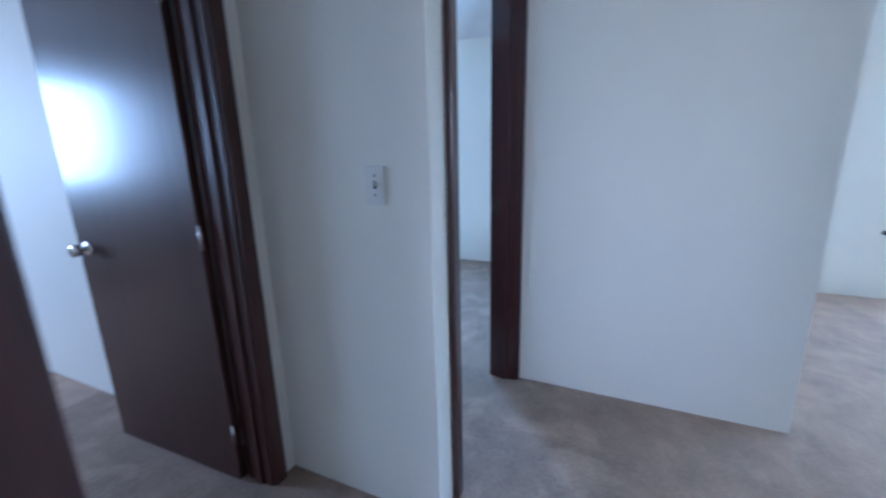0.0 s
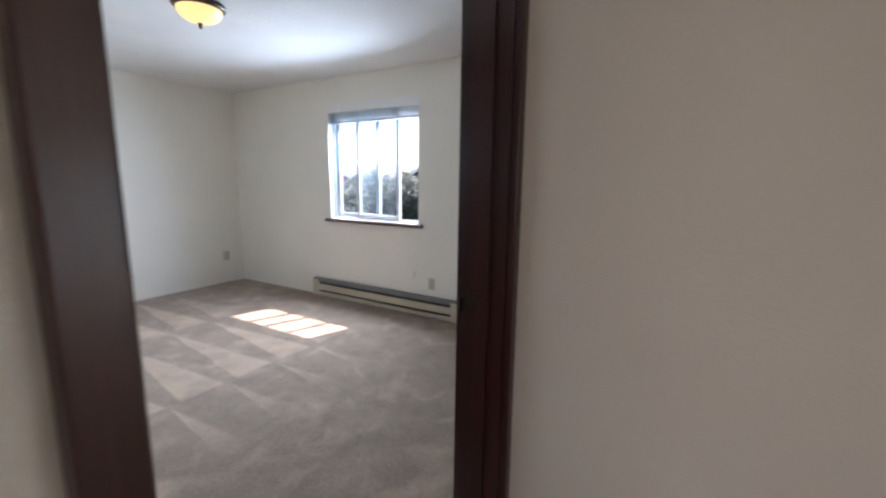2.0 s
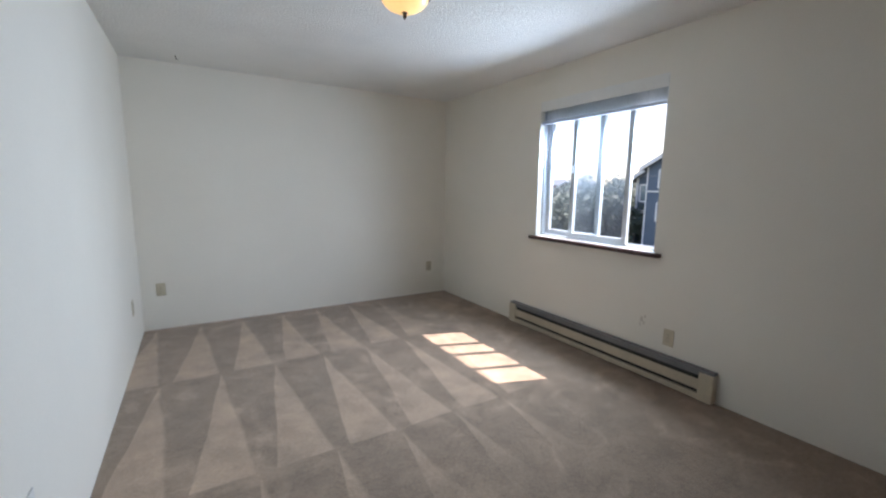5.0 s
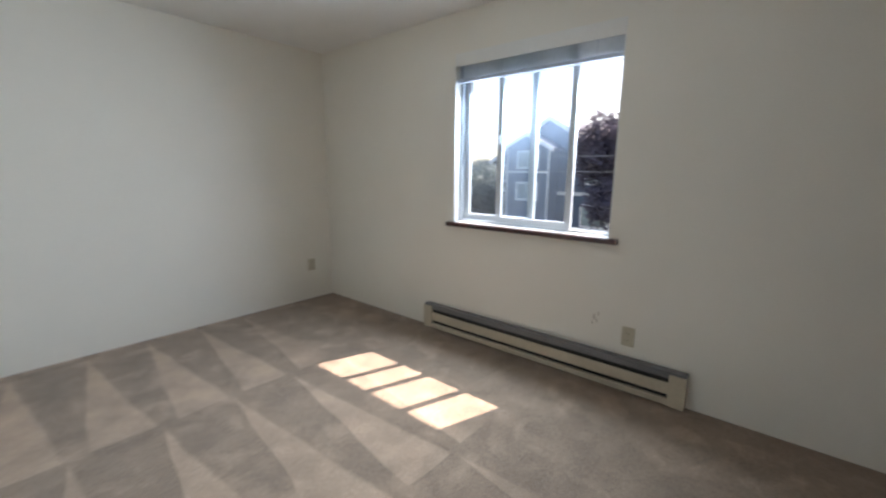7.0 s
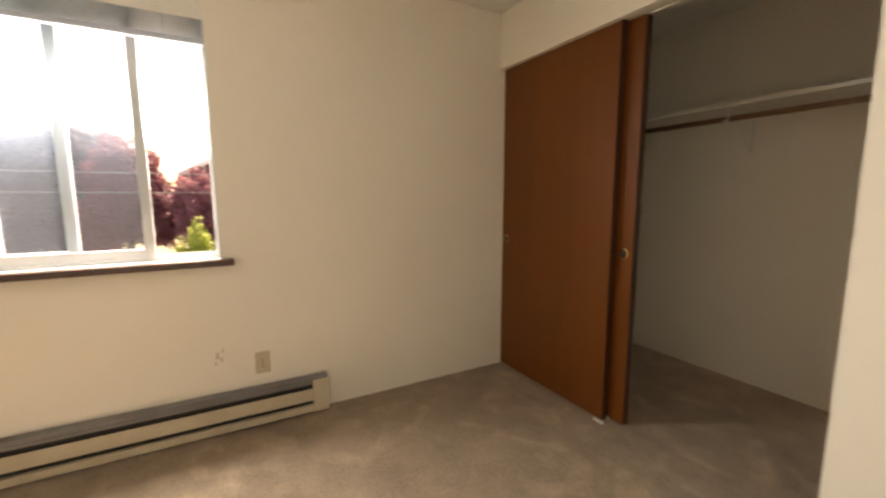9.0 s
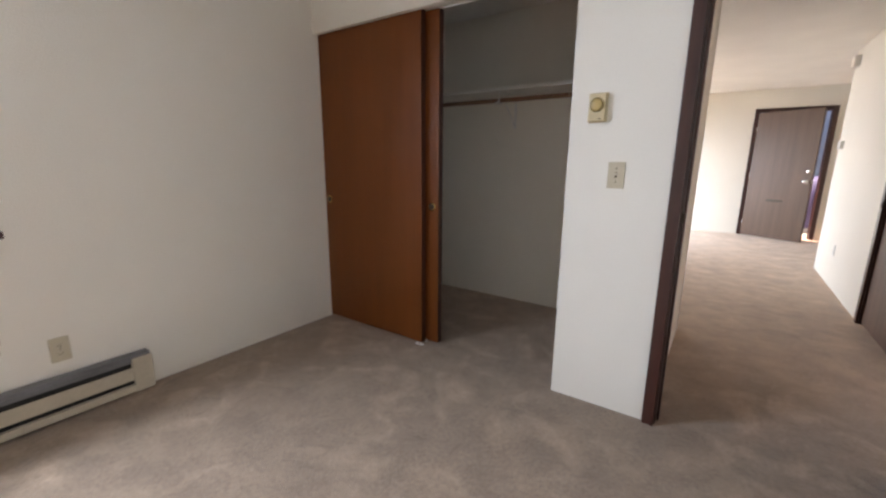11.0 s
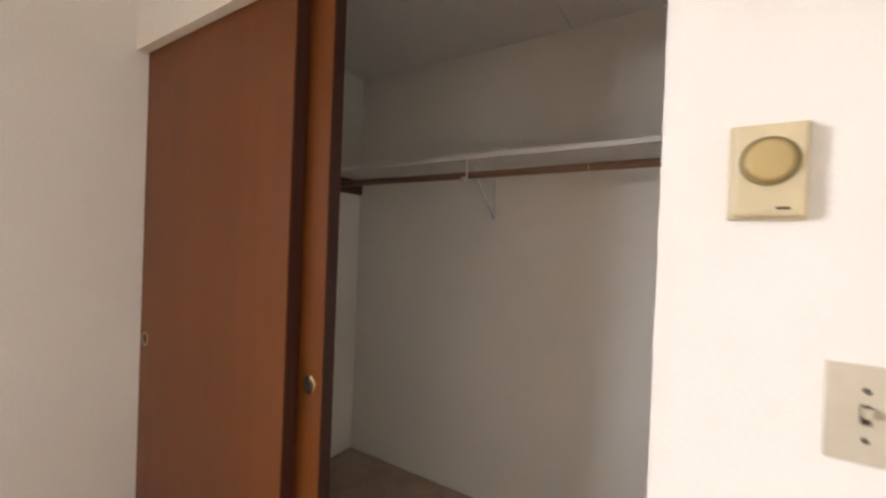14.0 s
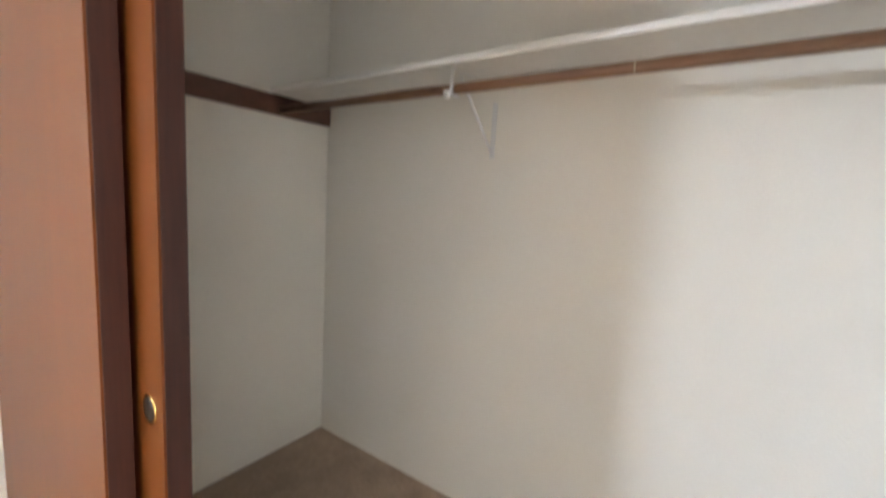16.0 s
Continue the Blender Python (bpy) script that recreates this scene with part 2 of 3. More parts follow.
def mesh(name, bm, material):
    me = bpy.data.meshes.new(name)
    bmesh.ops.recalc_face_normals(bm, faces=bm.faces)
    bm.to_mesh(me)
    bm.free()
    me.materials.append(material)
    return me


def part(name, bm, material, parent=None, label=""):
    """Links a bmesh, given in the world's metres, as one mesh under a thing or a part."""
    ob = new(name, mesh(name, bm, material))
    if parent:
        bpy.context.view_layer.update()
        ob.parent = parent
        ob.matrix_parent_inverse = parent.matrix_world.inverted()
    return tagged(ob, label)


def boxes(*spans, bevel=0.0):
    bm = bmesh.new()
    for s in spans:
        box(bm, *s, bevel=bevel)
    return bm


def thing(name, x, y, z, label, category, group="", kind=""):
    ob = new(name)
    ob.empty_display_size = 0.1
    ob.location = (x, y, z)
    bpy.context.view_layer.update()
    return tagged(ob, label, category, group, kind)


def structure(name, material, *spans, label=""):
    return tagged(part(name, boxes(*spans), material), label or name.replace("_", " "), kind="structure")


# ---- the large structure ----
H = 2.44
W1, W2 = -3.28, -3.372           # west wall of the bedroom, its two faces
LIV_S = -6.93
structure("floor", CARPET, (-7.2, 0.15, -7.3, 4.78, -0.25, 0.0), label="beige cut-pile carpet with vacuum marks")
structure("ceiling", CEIL, (-7.2, 0.15, -7.3, -1.39, H, H + 0.2), (-7.2, -2.335, -1.39, -0.12, H, H + 0.2),
          (-7.2, 0.15, -0.12, 4.78, H, H + 0.2), label="white textured popcorn ceiling")
# closet ceiling of boards with open joints, a little lower
structure("closet_ceiling", CEIL, (-2.335, -2.024, -1.39, -0.12, 2.42, 2.64), (-2.02, -1.352, -1.39, -0.12, 2.42, 2.64),
          (-1.346, 0.15, -1.39, -0.400, 2.42, 2.64), (-1.346, 0.15, -0.390, -0.12, 2.42, 2.64), label="grey-white board ceiling inside the closet")

WY0, WY1, WZ0, WZ1 = 1.738, 2.943, 0.92, 2.16      # bedroom window
LY0, LY1, LZ0, LZ1 = -4.95, -2.59, 0.57, 2.075         # living-room window
structure("wall_east", PAINT,
          (0, 0.15, WY1, 4.78, 0, H), (0, 0.15, WY0, WY1, 0, WZ0), (0, 0.15, WY0, WY1, WZ1, H),
          (0, 0.15, LY1, WY0, 0, H), (0, 0.15, LY0, LY1, 0, LZ0), (0, 0.15, LY0, LY1, LZ1, H),
          (0, 0.15, -5.3, LY0, 0, H), (0, 0.15, -7.1, -6.6, 0, H), (0, 0.15, -6.6, -5.3, 0, 0.5), (0, 0.15, -6.6, -5.3, 2.0, H), label="off-white painted wall with two windows")
structure("wall_north", PAINT, (-4.45, 0, 4.622, 4.78, 0, H), (-7.2, -5.6, 4.622, 4.78, 0, H), (-5.6, -4.45, 4.622, 4.78, 0, 1.0), (-5.6, -4.45, 4.622, 4.78, 2.1, H), label="off-white painted bedroom wall")
structure("wall_west", PAINT, (W2, W1, -0.12, 4.622, 0, H), label="off-white painted wall between bedroom and hall")
DX0, DX1, DZ = -3.206, -2.372, 2.04                  # bedroom doorway
structure("wall_south", PAINT,
          (W1, DX0 - 0.02, -0.12, 0, 0, H), (DX0 - 0.02, DX1 + 0.02, -0.12, 0, DZ + 0.02, H),
          (DX1 + 0.02, -1.857, -0.12, 0, 0, H), (-1.857, 0, -0.036, 0, 2.085, H), (-1.857, 0, -0.148, -0.036, 2.102, H), label="off-white painted bedroom wall round the closet opening")
structure("closet_wall_back", PAINT, (-2.335, 0, -1.39, -1.267, 0, H + 0.02), label="off-white painted closet wall")
structure("closet_wall_side", PAINT, (-2.335, -2.22, -1.267, -0.12, 0, H + 0.02), label="off-white painted wall closing the closet")
HX = -3.50
HD0, HD1 = -2.34, -1.53                              # closed door in the hall wall
structure("wall_hall", PAINT, (HX - 0.12, HX, -4.52, HD0 - 0.02, 0, H), (HX - 0.12, HX, HD1 + 0.02, -1.3, 0, H),
          (HX - 0.12, HX, HD0 - 0.02, HD1 + 0.02, DZ + 0.02, H), label="off-white painted hall wall")
structure("wall_hall_closing", PAINT, (-7.2, HX - 0.12, -4.64, -4.52, 0, H), (-5.12, -5.0, -7.1, -4.64, 0, H), label="off-white painted wall beside the entry")
ED0, ED1 = -3.72, -2.80                              # entry doorway
structure("wall_entry", PAINT, (-5.0, ED0 - 0.02, -7.1, LIV_S, 0, H), (ED1 + 0.02, 0, -7.1, LIV_S, 0, H),
          (ED0 - 0.02, ED1 + 0.02, -7.1, LIV_S, 2.09, H), label="cream painted wall round the entry door")
ND0, ND1 = -4.235, -3.495                             # door of the room north of the hall
NY = 0.57
structure("wall_vestibule_north", PAINT, (-7.2, ND0 - 0.02, NY, NY + 0.12, 0, H), (ND1 + 0.02, W2, NY, NY + 0.12, 0, H),
          (ND0 - 0.02, ND1 + 0.02, NY, NY + 0.12, DZ + 0.02, H), label="off-white painted hall wall")
VX = -4.325
structure("wall_vestibule_west", PAINT, (VX - 0.12, VX, -0.23, NY, 0, H), (VX - 0.12, VX, -1.3, -1.07, 0, H),
          (VX - 0.12, VX, -1.07, -0.23, DZ + 0.02, H), label="off-white painted hall wall")
structure("wall_vestibule_south", PAINT, (-7.2, HX - 0.12, -1.42, -1.3, 0, H), label="off-white painted hall wall")
# opening left out of view for the added fill lamp
structure("wall_far_west", PAINT, (-7.35, -7.2, -4.64, -1.0, 0, H), (-7.35, -7.2, 0.2, 4.78, 0, H),
          (-7.35, -7.2, -1.0, 0.2, 0, 0.95), (-7.35, -7.2, -1.0, 0.2, 2.05, H), label="off-white painted wall")
# the eaves that shade the windows' upper parts
structure("eaves", TRIMW, (0.15, 0.62, -7.4, 5.1, 2.40, 2.55), label="white painted eaves")


def door_frame(name, axis, a0, a1, b0, b1, top, reveal=0.02, wide=0.057, casings=(True, True), thick=0.02):
    """Lining and casings of a doorway. axis 'x': the opening runs along x from a0 to a1, through the wall from y b0 to b1."""
    def span(p0, p1, q0, q1, z0, z1):
        return (p0, p1, q0, q1, z0, z1) if axis == "x" else (q0, q1, p0, p1, z0, z1)
    cx, cy = ((a0 + a1) / 2, b0) if axis == "x" else (b0, (a0 + a1) / 2)
    f = thing(name, cx, cy, 0, "dark-stained wooden door frame with plain casing", "door frame", kind="structure")
    part("jamb", boxes(span(a0 - reveal, a0, b0 - 0.003, b1 + 0.003, 0, top)), DARK, f)
    part("jamb", boxes(span(a1, a1 + reveal, b0 - 0.003, b1 + 0.003, 0, top)), DARK, f)
    part("head", boxes(span(a0 - reveal, a1 + reveal, b0 - 0.003, b1 + 0.003, top, top + reveal)), DARK, f)
    m = (b0 + b1) / 2
    part("stop", boxes(span(a0, a0 + 0.011, m - 0.018, m + 0.018, 0, top), span(a1 - 0.011, a1, m - 0.018, m + 0.018, 0, top), span(a0, a1, m - 0.018, m + 0.018, top - 0.011, top)), DARK, f)
    for q0, q1, on in ((b0 - thick, b0, casings[0]), (b1, b1 + thick, casings[1])):
        if on:
            part("casing", boxes(span(a0 - 0.006 - wide, a0 - 0.006, q0, q1, 0, top + 0.006 + wide), bevel=0.004), DARK, f)
            part("casing", boxes(span(a1 + 0.006, a1 + 0.006 + wide, q0, q1, 0, top + 0.006 + wide), bevel=0.004), DARK, f)
            part("casing", boxes(span(a0 - 0.006, a1 + 0.006, q0, q1, top + 0.006, top + 0.006 + wide), bevel=0.004), DARK, f)
    return f


door_frame("door_frame_bedroom", "x", DX0, DX1, -0.12, 0, DZ, wide=0.051, thick=0.025)
fb = bpy.data.objects["door_frame_bedroom"]
part("strike_plate", boxes((DX1 - 0.002, DX1 + 0.001, -0.036, 0.004, 0.965, 1.035), (DX1 - 0.010, DX1 + 0.001, 0.004, 0.008, 0.98, 1.02), bevel=0.0008), BRONZE, fb, "dark metal strike plate")
door_frame("door_frame_hall", "y", HD0, HD1, HX - 0.12, HX, DZ)
door_frame("door_frame_north", "x", ND0, ND1, NY, NY + 0.12, DZ)
door_frame("door_frame_west", "y", -1.05, -0.25, VX - 0.12, VX, DZ, casings=(True, True))
door_frame("door_frame_entry", "x", ED0, ED1, -7.1, LIV_S, 2.07)

# ---- windows ----
def slider_window(name, y0, y1, z0, z1, sash, label):
    """A white vinyl slider in the east wall: fixed pane to the north, moving sash at y from sash[0] to sash[1]."""
    w = thing(name, 0.1, (y0 + y1) / 2, z0, label, "window", kind="structure")
    f = 0.024
    fx0, fx1 = 0.06, 0.14
    part("frame_jamb", boxes((fx0, fx1, y0, y0 + f, z0 + f, z1 - f), bevel=0.004), VINYL, w)
    part("frame_jamb", boxes((fx0, fx1, y1 - f, y1, z0 + f, z1 - f), bevel=0.004), VINYL, w)
    part("frame_head", boxes((fx0, fx1, y0, y1, z1 - f, z1), bevel=0.004), VINYL, w)
    part("frame_sill", boxes((fx0, fx1, y0, y1, z0, z0 + f), (fx0 + 0.036, fx0 + 0.041, y0 + f, y1 - f, z0 + f, z0 + f + 0.012), bevel=0.001), VINYL, w)

    def leaf(kind, a0, a1, x0, x1, st):
        s = part(kind, boxes((x0, x1, a0, a0 + st, z0 + f, z1 - f), (x0, x1, a1 - st, a1, z0 + f, z1 - f),
                             (x0, x1, a0 + st, a1 - st, z0 + f, z0 + f + st), (x0, x1, a0 + st, a1 - st, z1 - f - st, z1 - f), bevel=0.003), VINYL, w)
        xm = (x0 + x1) / 2
        g = part("pane", boxes((xm - 0.003, xm + 0.003, a0 + st, a1 - st, z0 + f + st, z1 - f - st)), GLASS, s)
        g.visible_shadow = False
        return s
    mid = (y0 + y1) / 2
    leaf("fixed_sash", mid - 0.03, y1 - f, 0.102, 0.134, 0.045)
    s = leaf("sliding_sash", sash[0], sash[1], 0.064, 0.096, 0.042)
    part("latch", boxes((0.046, 0.064, sash[1] - 0.032, sash[1] - 0.012, (z0 + z1) / 2 - 0.035, (z0 + z1) / 2 + 0.035), bevel=0.004), VINYL, s)
    return w


slider_window("window_1", WY0, WY1, WZ0, WZ1, (2.02, 2.60), "white vinyl sliding window, half open, under a raised blind")
slider_window("window_2", LY0, LY1, LZ0, LZ1, (LY0 + 0.03, -3.70), "white vinyl window behind a lowered blind")


def window_ledge(y0, y1, z):
    s = thing("window_ledge", -0.02, (y0 + y1) / 2, z - 0.03, "dark-stained wooden ledge under the window", "window sill", kind="structure")
    part("ledge", boxes((-0.045, -0.0005, y0 - 0.055, y1 + 0.05, z - 0.028, z + 0.004), bevel=0.006), DARK, s)
    part("sill_board", boxes((0.0, 0.06, y0, y1, z, z + 0.006)), TRIMW, s, "white painted inner sill")


window_ledge(WY0, WY1, WZ0)
window_ledge(LY0, LY1, LZ0)


def reveal(y0, y1, z0, z1):
    structure("trim_window_reveal", TRIMW, (0.0, 0.06, y0, y0 + 0.006, z0 + 0.006, z1 - 0.006), (0.0, 0.06, y1 - 0.006, y1, z0 + 0.006, z1 - 0.006),
              (0.0, 0.06, y0, y1, z1 - 0.006, z1), label="white painted window reveal")


reveal(WY0, WY1, WZ0, WZ1)
reveal(LY0, LY1, LZ0, LZ1)


def blind(name, y0, y1, top, bottom, pitch, tilt, slat, label):
    """A horizontal blind: head rail, slats from the top down, bottom rail, cords and a wand."""
    b = thing(name, 0.03, (y0 + y1) / 2, top, label, "blind")
    part("head_rail", boxes((0.008, 0.05, y0, y1, top - 0.042, top), bevel=0.003), RAIL, b)
    part("bottom_rail", boxes((0.014, 0.046, y0, y1, bottom, bottom + 0.016), bevel=0.004), RAIL, b)
    z = top - 0.05
    first = None
    h = 0.0125
    n = int((z - bottom - 0.02) / pitch)
    for i in range(n):
        zz = z - i * pitch
        if first is None:
            bm = bmesh.new()
            c, s = math.cos(tilt) * h, math.sin(tilt) * h
            rows = []
            for k, (u, lift) in enumerate(((-1, 0), (-0.35, 0.0022), (0.35, 0.0022), (1, 0))):
                rows.append([bm.verts.new((0.03 + u * c, y, u * s + lift)) for y in (y0 + 0.004, y1 - 0.004)])
            for a, d in zip(rows, rows[1:]):
                bm.faces.new((a[0], a[1], d[1], d[0]))
            ob = part("slat", bm, slat, b)
            first = ob
        else:
            ob = new("slat", first.data)
            ob.parent = b
            ob.matrix_parent_inverse = first.matrix_parent_inverse
        ob.location = (0, 0, zz)
    for y in (y0 + 0.16, y1 - 0.16):
        part("cord", tube(bmesh.new(), (0.03, y, bottom + 0.01), (0.03, y, top - 0.03), 0.0012, 6), RAIL, b)
    return b


bb = blind("window_blind", WY0 + 0.01, WY1 - 0.01, WZ1 - 0.012, 1.965, 0.0040, 0.10, SLAT, "white slatted blind pulled up in the window")
part("valance", boxes((-0.004, 0.002, WY0 + 0.004, WY1 - 0.004, WZ1 - 0.092, WZ1 - 0.007), bevel=0.001), TRIMW, bb, "white valance strip")
part("rail_shell", boxes((0.010, 0.050, WY0 + 0.012, WY1 - 0.012, 1.957, 1.984), bevel=0.006), RAIL, bb, "blue-grey bottom rail")
part("wand", tube(bmesh.new(), (0.0, WY1 - 0.075, 1.36), (0.004, WY1 - 0.07, WZ1 - 0.09), 0.004, 8), RAIL, bb)
lb = blind("window_blind", LY0 + 0.01, LY1 - 0.01, LZ1 - 0.01, 0.735, 0.021, -1.28, SLATW, "white slatted blind lowered over the window")
part("wand", tube(bmesh.new(), (0.004, LY1 - 0.14, 1.45), (0.006, LY1 - 0.12, LZ1 - 0.03), 0.004, 8), RAIL, lb)


# ---- fixtures ----
def heater(y0, y1, label):
    h = thing("baseboard_heater", -0.03, (y0 + y1) / 2, 0, label, "heater")
    d = -0.062
    part("back_panel", boxes((-0.012, -0.001, y0 + 0.01, y1 - 0.01, 0.012, 0.205)), HEATTOP, h)
    part("front_panel", boxes((d, d + 0.006, y0 + 0.085, y1 - 0.085, 0.078, 0.148), bevel=0.002), HEAT, h)
    part("lower_lip", boxes((d - 0.001, -0.012, y0 + 0.085, y1 - 0.085, 0.012, 0.050), bevel=0.003), HEAT, h)
    part("top_hood", boxes((d + 0.006, -0.001, y0 + 0.004, y1 - 0.004, 0.190, 0.213), (d, d + 0.012, y0 + 0.085, y1 - 0.085, 0.174, 0.192), bevel=0.003), HEATTOP, h, "grey enamelled hood")
    part("element", boxes((-0.045, -0.014, y0 + 0.085, y1 - 0.085, 0.052, 0.172)), BLACK, h, "dark finned heating element")
    for a in (y0, y1 - 0.09):
        part("end_cap", boxes((d - 0.004, -0.001, a, a + 0.09, 0.008, 0.197), bevel=0.005), HEAT, h)


heater(1.238, 3.205, "beige enamelled electric baseboard heater under the window")
heater(-5.3, -3.24, "beige enamelled electric baseboard heater under the living room window")


def plate(name, kind, at, n, material, label):
    """A cover plate on a wall at the point at; n: the wall's normal ('-x', 'y' and so on)."""
    turn = {"-x": 0, "x": 180, "y": -90, "-y": 90}[n]
    p = thing(name, 0, 0, 0, label, "outlet" if kind == "outlet" else "switch" if kind == "switch" else kind, "cover plates")
    part("cover", boxes((-0.006, 0, -0.037, 0.037, -0.060, 0.060), bevel=0.0025), material, p)
    if kind == "outlet":
        for z in (-0.02, 0.02):
            f = part("receptacle", boxes((-0.0085, -0.006, -0.015, 0.015, z - 0.013, z + 0.013), bevel=0.001), material, p)
            part("slots", boxes((-0.0095, -0.0085, -0.007, -0.005, z - 0.002, z + 0.006), (-0.0095, -0.0085, 0.005, 0.007, z - 0.002, z + 0.006), (-0.0095, -0.0085, -0.002, 0.002, z - 0.009, z - 0.005)), BLACK, f)
        part("screw", boxes((-0.0075, -0.006, -0.003, 0.003, -0.003, 0.003)), CHROME, p)
    else:
        part("slot", boxes((-0.0068, -0.006, -0.005, 0.005, -0.011, 0.013)), BRONZE, p)
        t = part("toggle", boxes((-0.019, -0.0068, -0.0045, 0.0045, -0.001, 0.011), bevel=0.002), material, p)
        for z in (-0.03, 0.03):
            part("screw", tube(bmesh.new(), (-0.006, 0, z), (-0.0075, 0, z), 0.0035, 10), BRONZE, p)
    p.matrix_world = Matrix.Translation(at) @ pose(0, 0, 0, 0, 0, turn)
    return p


OUTL = "cream duplex power outlet on the painted wall"
plate("power_outlet", "outlet", (0, 1.578, 0.337), "-x", PLATE, OUTL + " above the heater")
plate("power_outlet", "outlet", (-0.239, 4.622, 0.357), "-y", PLATE, OUTL + " near the corner")
plate("power_outlet", "outlet", (-3.125, 4.622, 0.385), "-y", PLATE, OUTL + " near the far corner")
plate("power_outlet", "outlet", (W1, 4.02, 0.385), "x", PLATE, OUTL)
plate("power_outlet", "outlet", (W1, 1.60, 0.40), "x", PLATEW, "white power outlet on the painted wall beside the door")
plate("power_outlet", "outlet", (0, -2.86, 0.305), "-x", PLATE, "cream duplex power outlet under the living room window")
plate("power_outlet", "outlet", (HX, -3.66, 0.36), "x", PLATEW, "white power outlet on the hall wall")
plate("power_outlet", "outlet", (-1.62, LIV_S, 0.36), "y", PLATEW, "white power outlet beside the entry door")
plate("light_switch", "switch", (-2.088, 0, 1.173), "y", PLATE, "cream toggle light switch on the painted wall")
plate("light_switch", "switch", (W2, 0.068, 1.197), "-x", PLATEW, "white toggle light switch on the hall wall")
plate("light_switch", "switch", (-3.98, LIV_S, 1.2), "y", PLATE, "cream light switch beside the entry door")


DIALC = mat("dial_face", (0.47, 0.33, 0.13), 0.4, 0.0, 0.1, 8, 80, 0.05)


def thermostat():
    t = thing("thermostat", -1.983, 0, 1.48, "beige wall thermostat with a round dial", "thermostat")
    part("base", boxes((-2.026, -1.941, 0, 0.010, 1.409, 1.538), bevel=0.003), BEIGE, t)
    part("cover", boxes((-2.022, -1.945, 0.010, 0.028, 1.413, 1.534), bevel=0.006), BEIGE, t)
    m = Matrix.Translation((-1.983, 0.028, 1.484)) @ pose(0, 0, 0, -90)
    part("dial_ring", lathe(bmesh.new(), [(0.032, 0), (0.032, 0.003), (0.0285, 0.004)], m, 32), DIAL, t, "bronze-coloured dial ring")
    part("dial", lathe(bmesh.new(), [(0.027, 0.003), (0.026, 0.010), (0.021, 0.012)], m, 32), DIALC, t)
    part("name_bar", boxes((-2.006, -1.992, 0.0278, 0.0288, 1.4215, 1.4250)), BRONZE, t)


thermostat()


def small_box(name, x, y, z, sx, sy, sz, material, label, category):
    b = thing(name, x, y, z, label, category)
    part("base", boxes((x, x + 0.006, y - sy / 2 - 0.004, y + sy / 2 + 0.004, z - sz / 2 - 0.004, z + sz / 2 + 0.004), bevel=0.002), material, b)
    part("cover", boxes((x + 0.006, x + sx, y - sy / 2, y + sy / 2, z - sz / 2, z + sz / 2), bevel=0.006), material, b)


small_box("wall_thermostat", HX, -4.31, 1.44, 0.035, 0.115, 0.085, PLATEW, "white thermostat box on the hall wall", "thermostat")
small_box("smoke_alarm", HX, -4.36, 2.31, 0.05, 0.13, 0.11, PLATEW, "white alarm box high on the hall wall", "smoke alarm")


def ceiling_lamp(x, y):
    l = thing("ceiling_lamp", x, y, H, "flush ceiling lamp with bronze rim and lit amber glass bowl", "ceiling lamp")
    m = Matrix.Translation((x, y, H)) @ pose(0, 0, 0, 180)
    part("rim", lathe(bmesh.new(), [(0.135, 0), (0.152, 0.008), (0.156, 0.020), (0.150, 0.032), (0.136, 0.040), (0.128, 0.040)], m, 40), BRONZE, l, "dark bronze rim")
    bm = bmesh.new()
    rings = [(0.132 * math.cos(a), 0.036 + 0.082 * math.sin(a)) for a in [i * math.pi / 2 / 9 for i in range(9)]] + [(0.012, 0.1195)]
    segs = 48
    rows = []
    for r, h in rings:
        rows.append([bm.verts.new(m @ Vector(((r * (1 + 0.012 * math.cos(24 * 2 * math.pi * i / segs))) * math.cos(2 * math.pi * i / segs), (r * (1 + 0.012 * math.cos(24 * 2 * math.pi * i / segs))) * math.sin(2 * math.pi * i / segs), h))) for i in range(segs)])
    for a, c in zip(rows, rows[1:]):
        for i in range(segs):
            f = bm.faces.new((a[i], a[(i + 1) % segs], c[(i + 1) % segs], c[i]))
            f.smooth = True
    bm.faces.new(rows[-1])
    part("glass_bowl", bm, AMBER, l, "ribbed amber glass bowl, lit")
    part("finial", lathe(bmesh.new(), [(0.016, 0.116), (0.016, 0.121), (0.009, 0.126), (0.012, 0.135), (0.010, 0.145), (0.003, 0.154)], m, 16), BRONZE, l, "dark bronze finial")


ceiling_lamp(-1.74, 2.25)
hk = thing("ceiling_hook", -2.86, 4.35, H, "small dark metal hook screwed into the ceiling", "hook")
part("screw", tube(bmesh.new(), (-2.86, 4.35, H), (-2.86, 4.35, H - 0.02), 0.003, 8), BRONZE, hk)
part("bend", tube(bmesh.new(), (-2.86, 4.35, H - 0.02), (-2.845, 4.35, H - 0.032), 0.003, 8), BRONZE, hk)
# patched spots on the wall beside the window
for y, z, s in ((1.79, 0.415, 0.018), (1.765, 0.44, 0.012), (1.80, 0.375, 0.010), (1.772, 0.39, 0.012)):
    sc = tagged(part("wall_scuff", boxes((-0.0012, 0, y - s / 2, y + s / 2, z - s, z + s), bevel=0.0005), SCUFF), "small beige scuff mark on the wall paint", "mark", "wall marks")


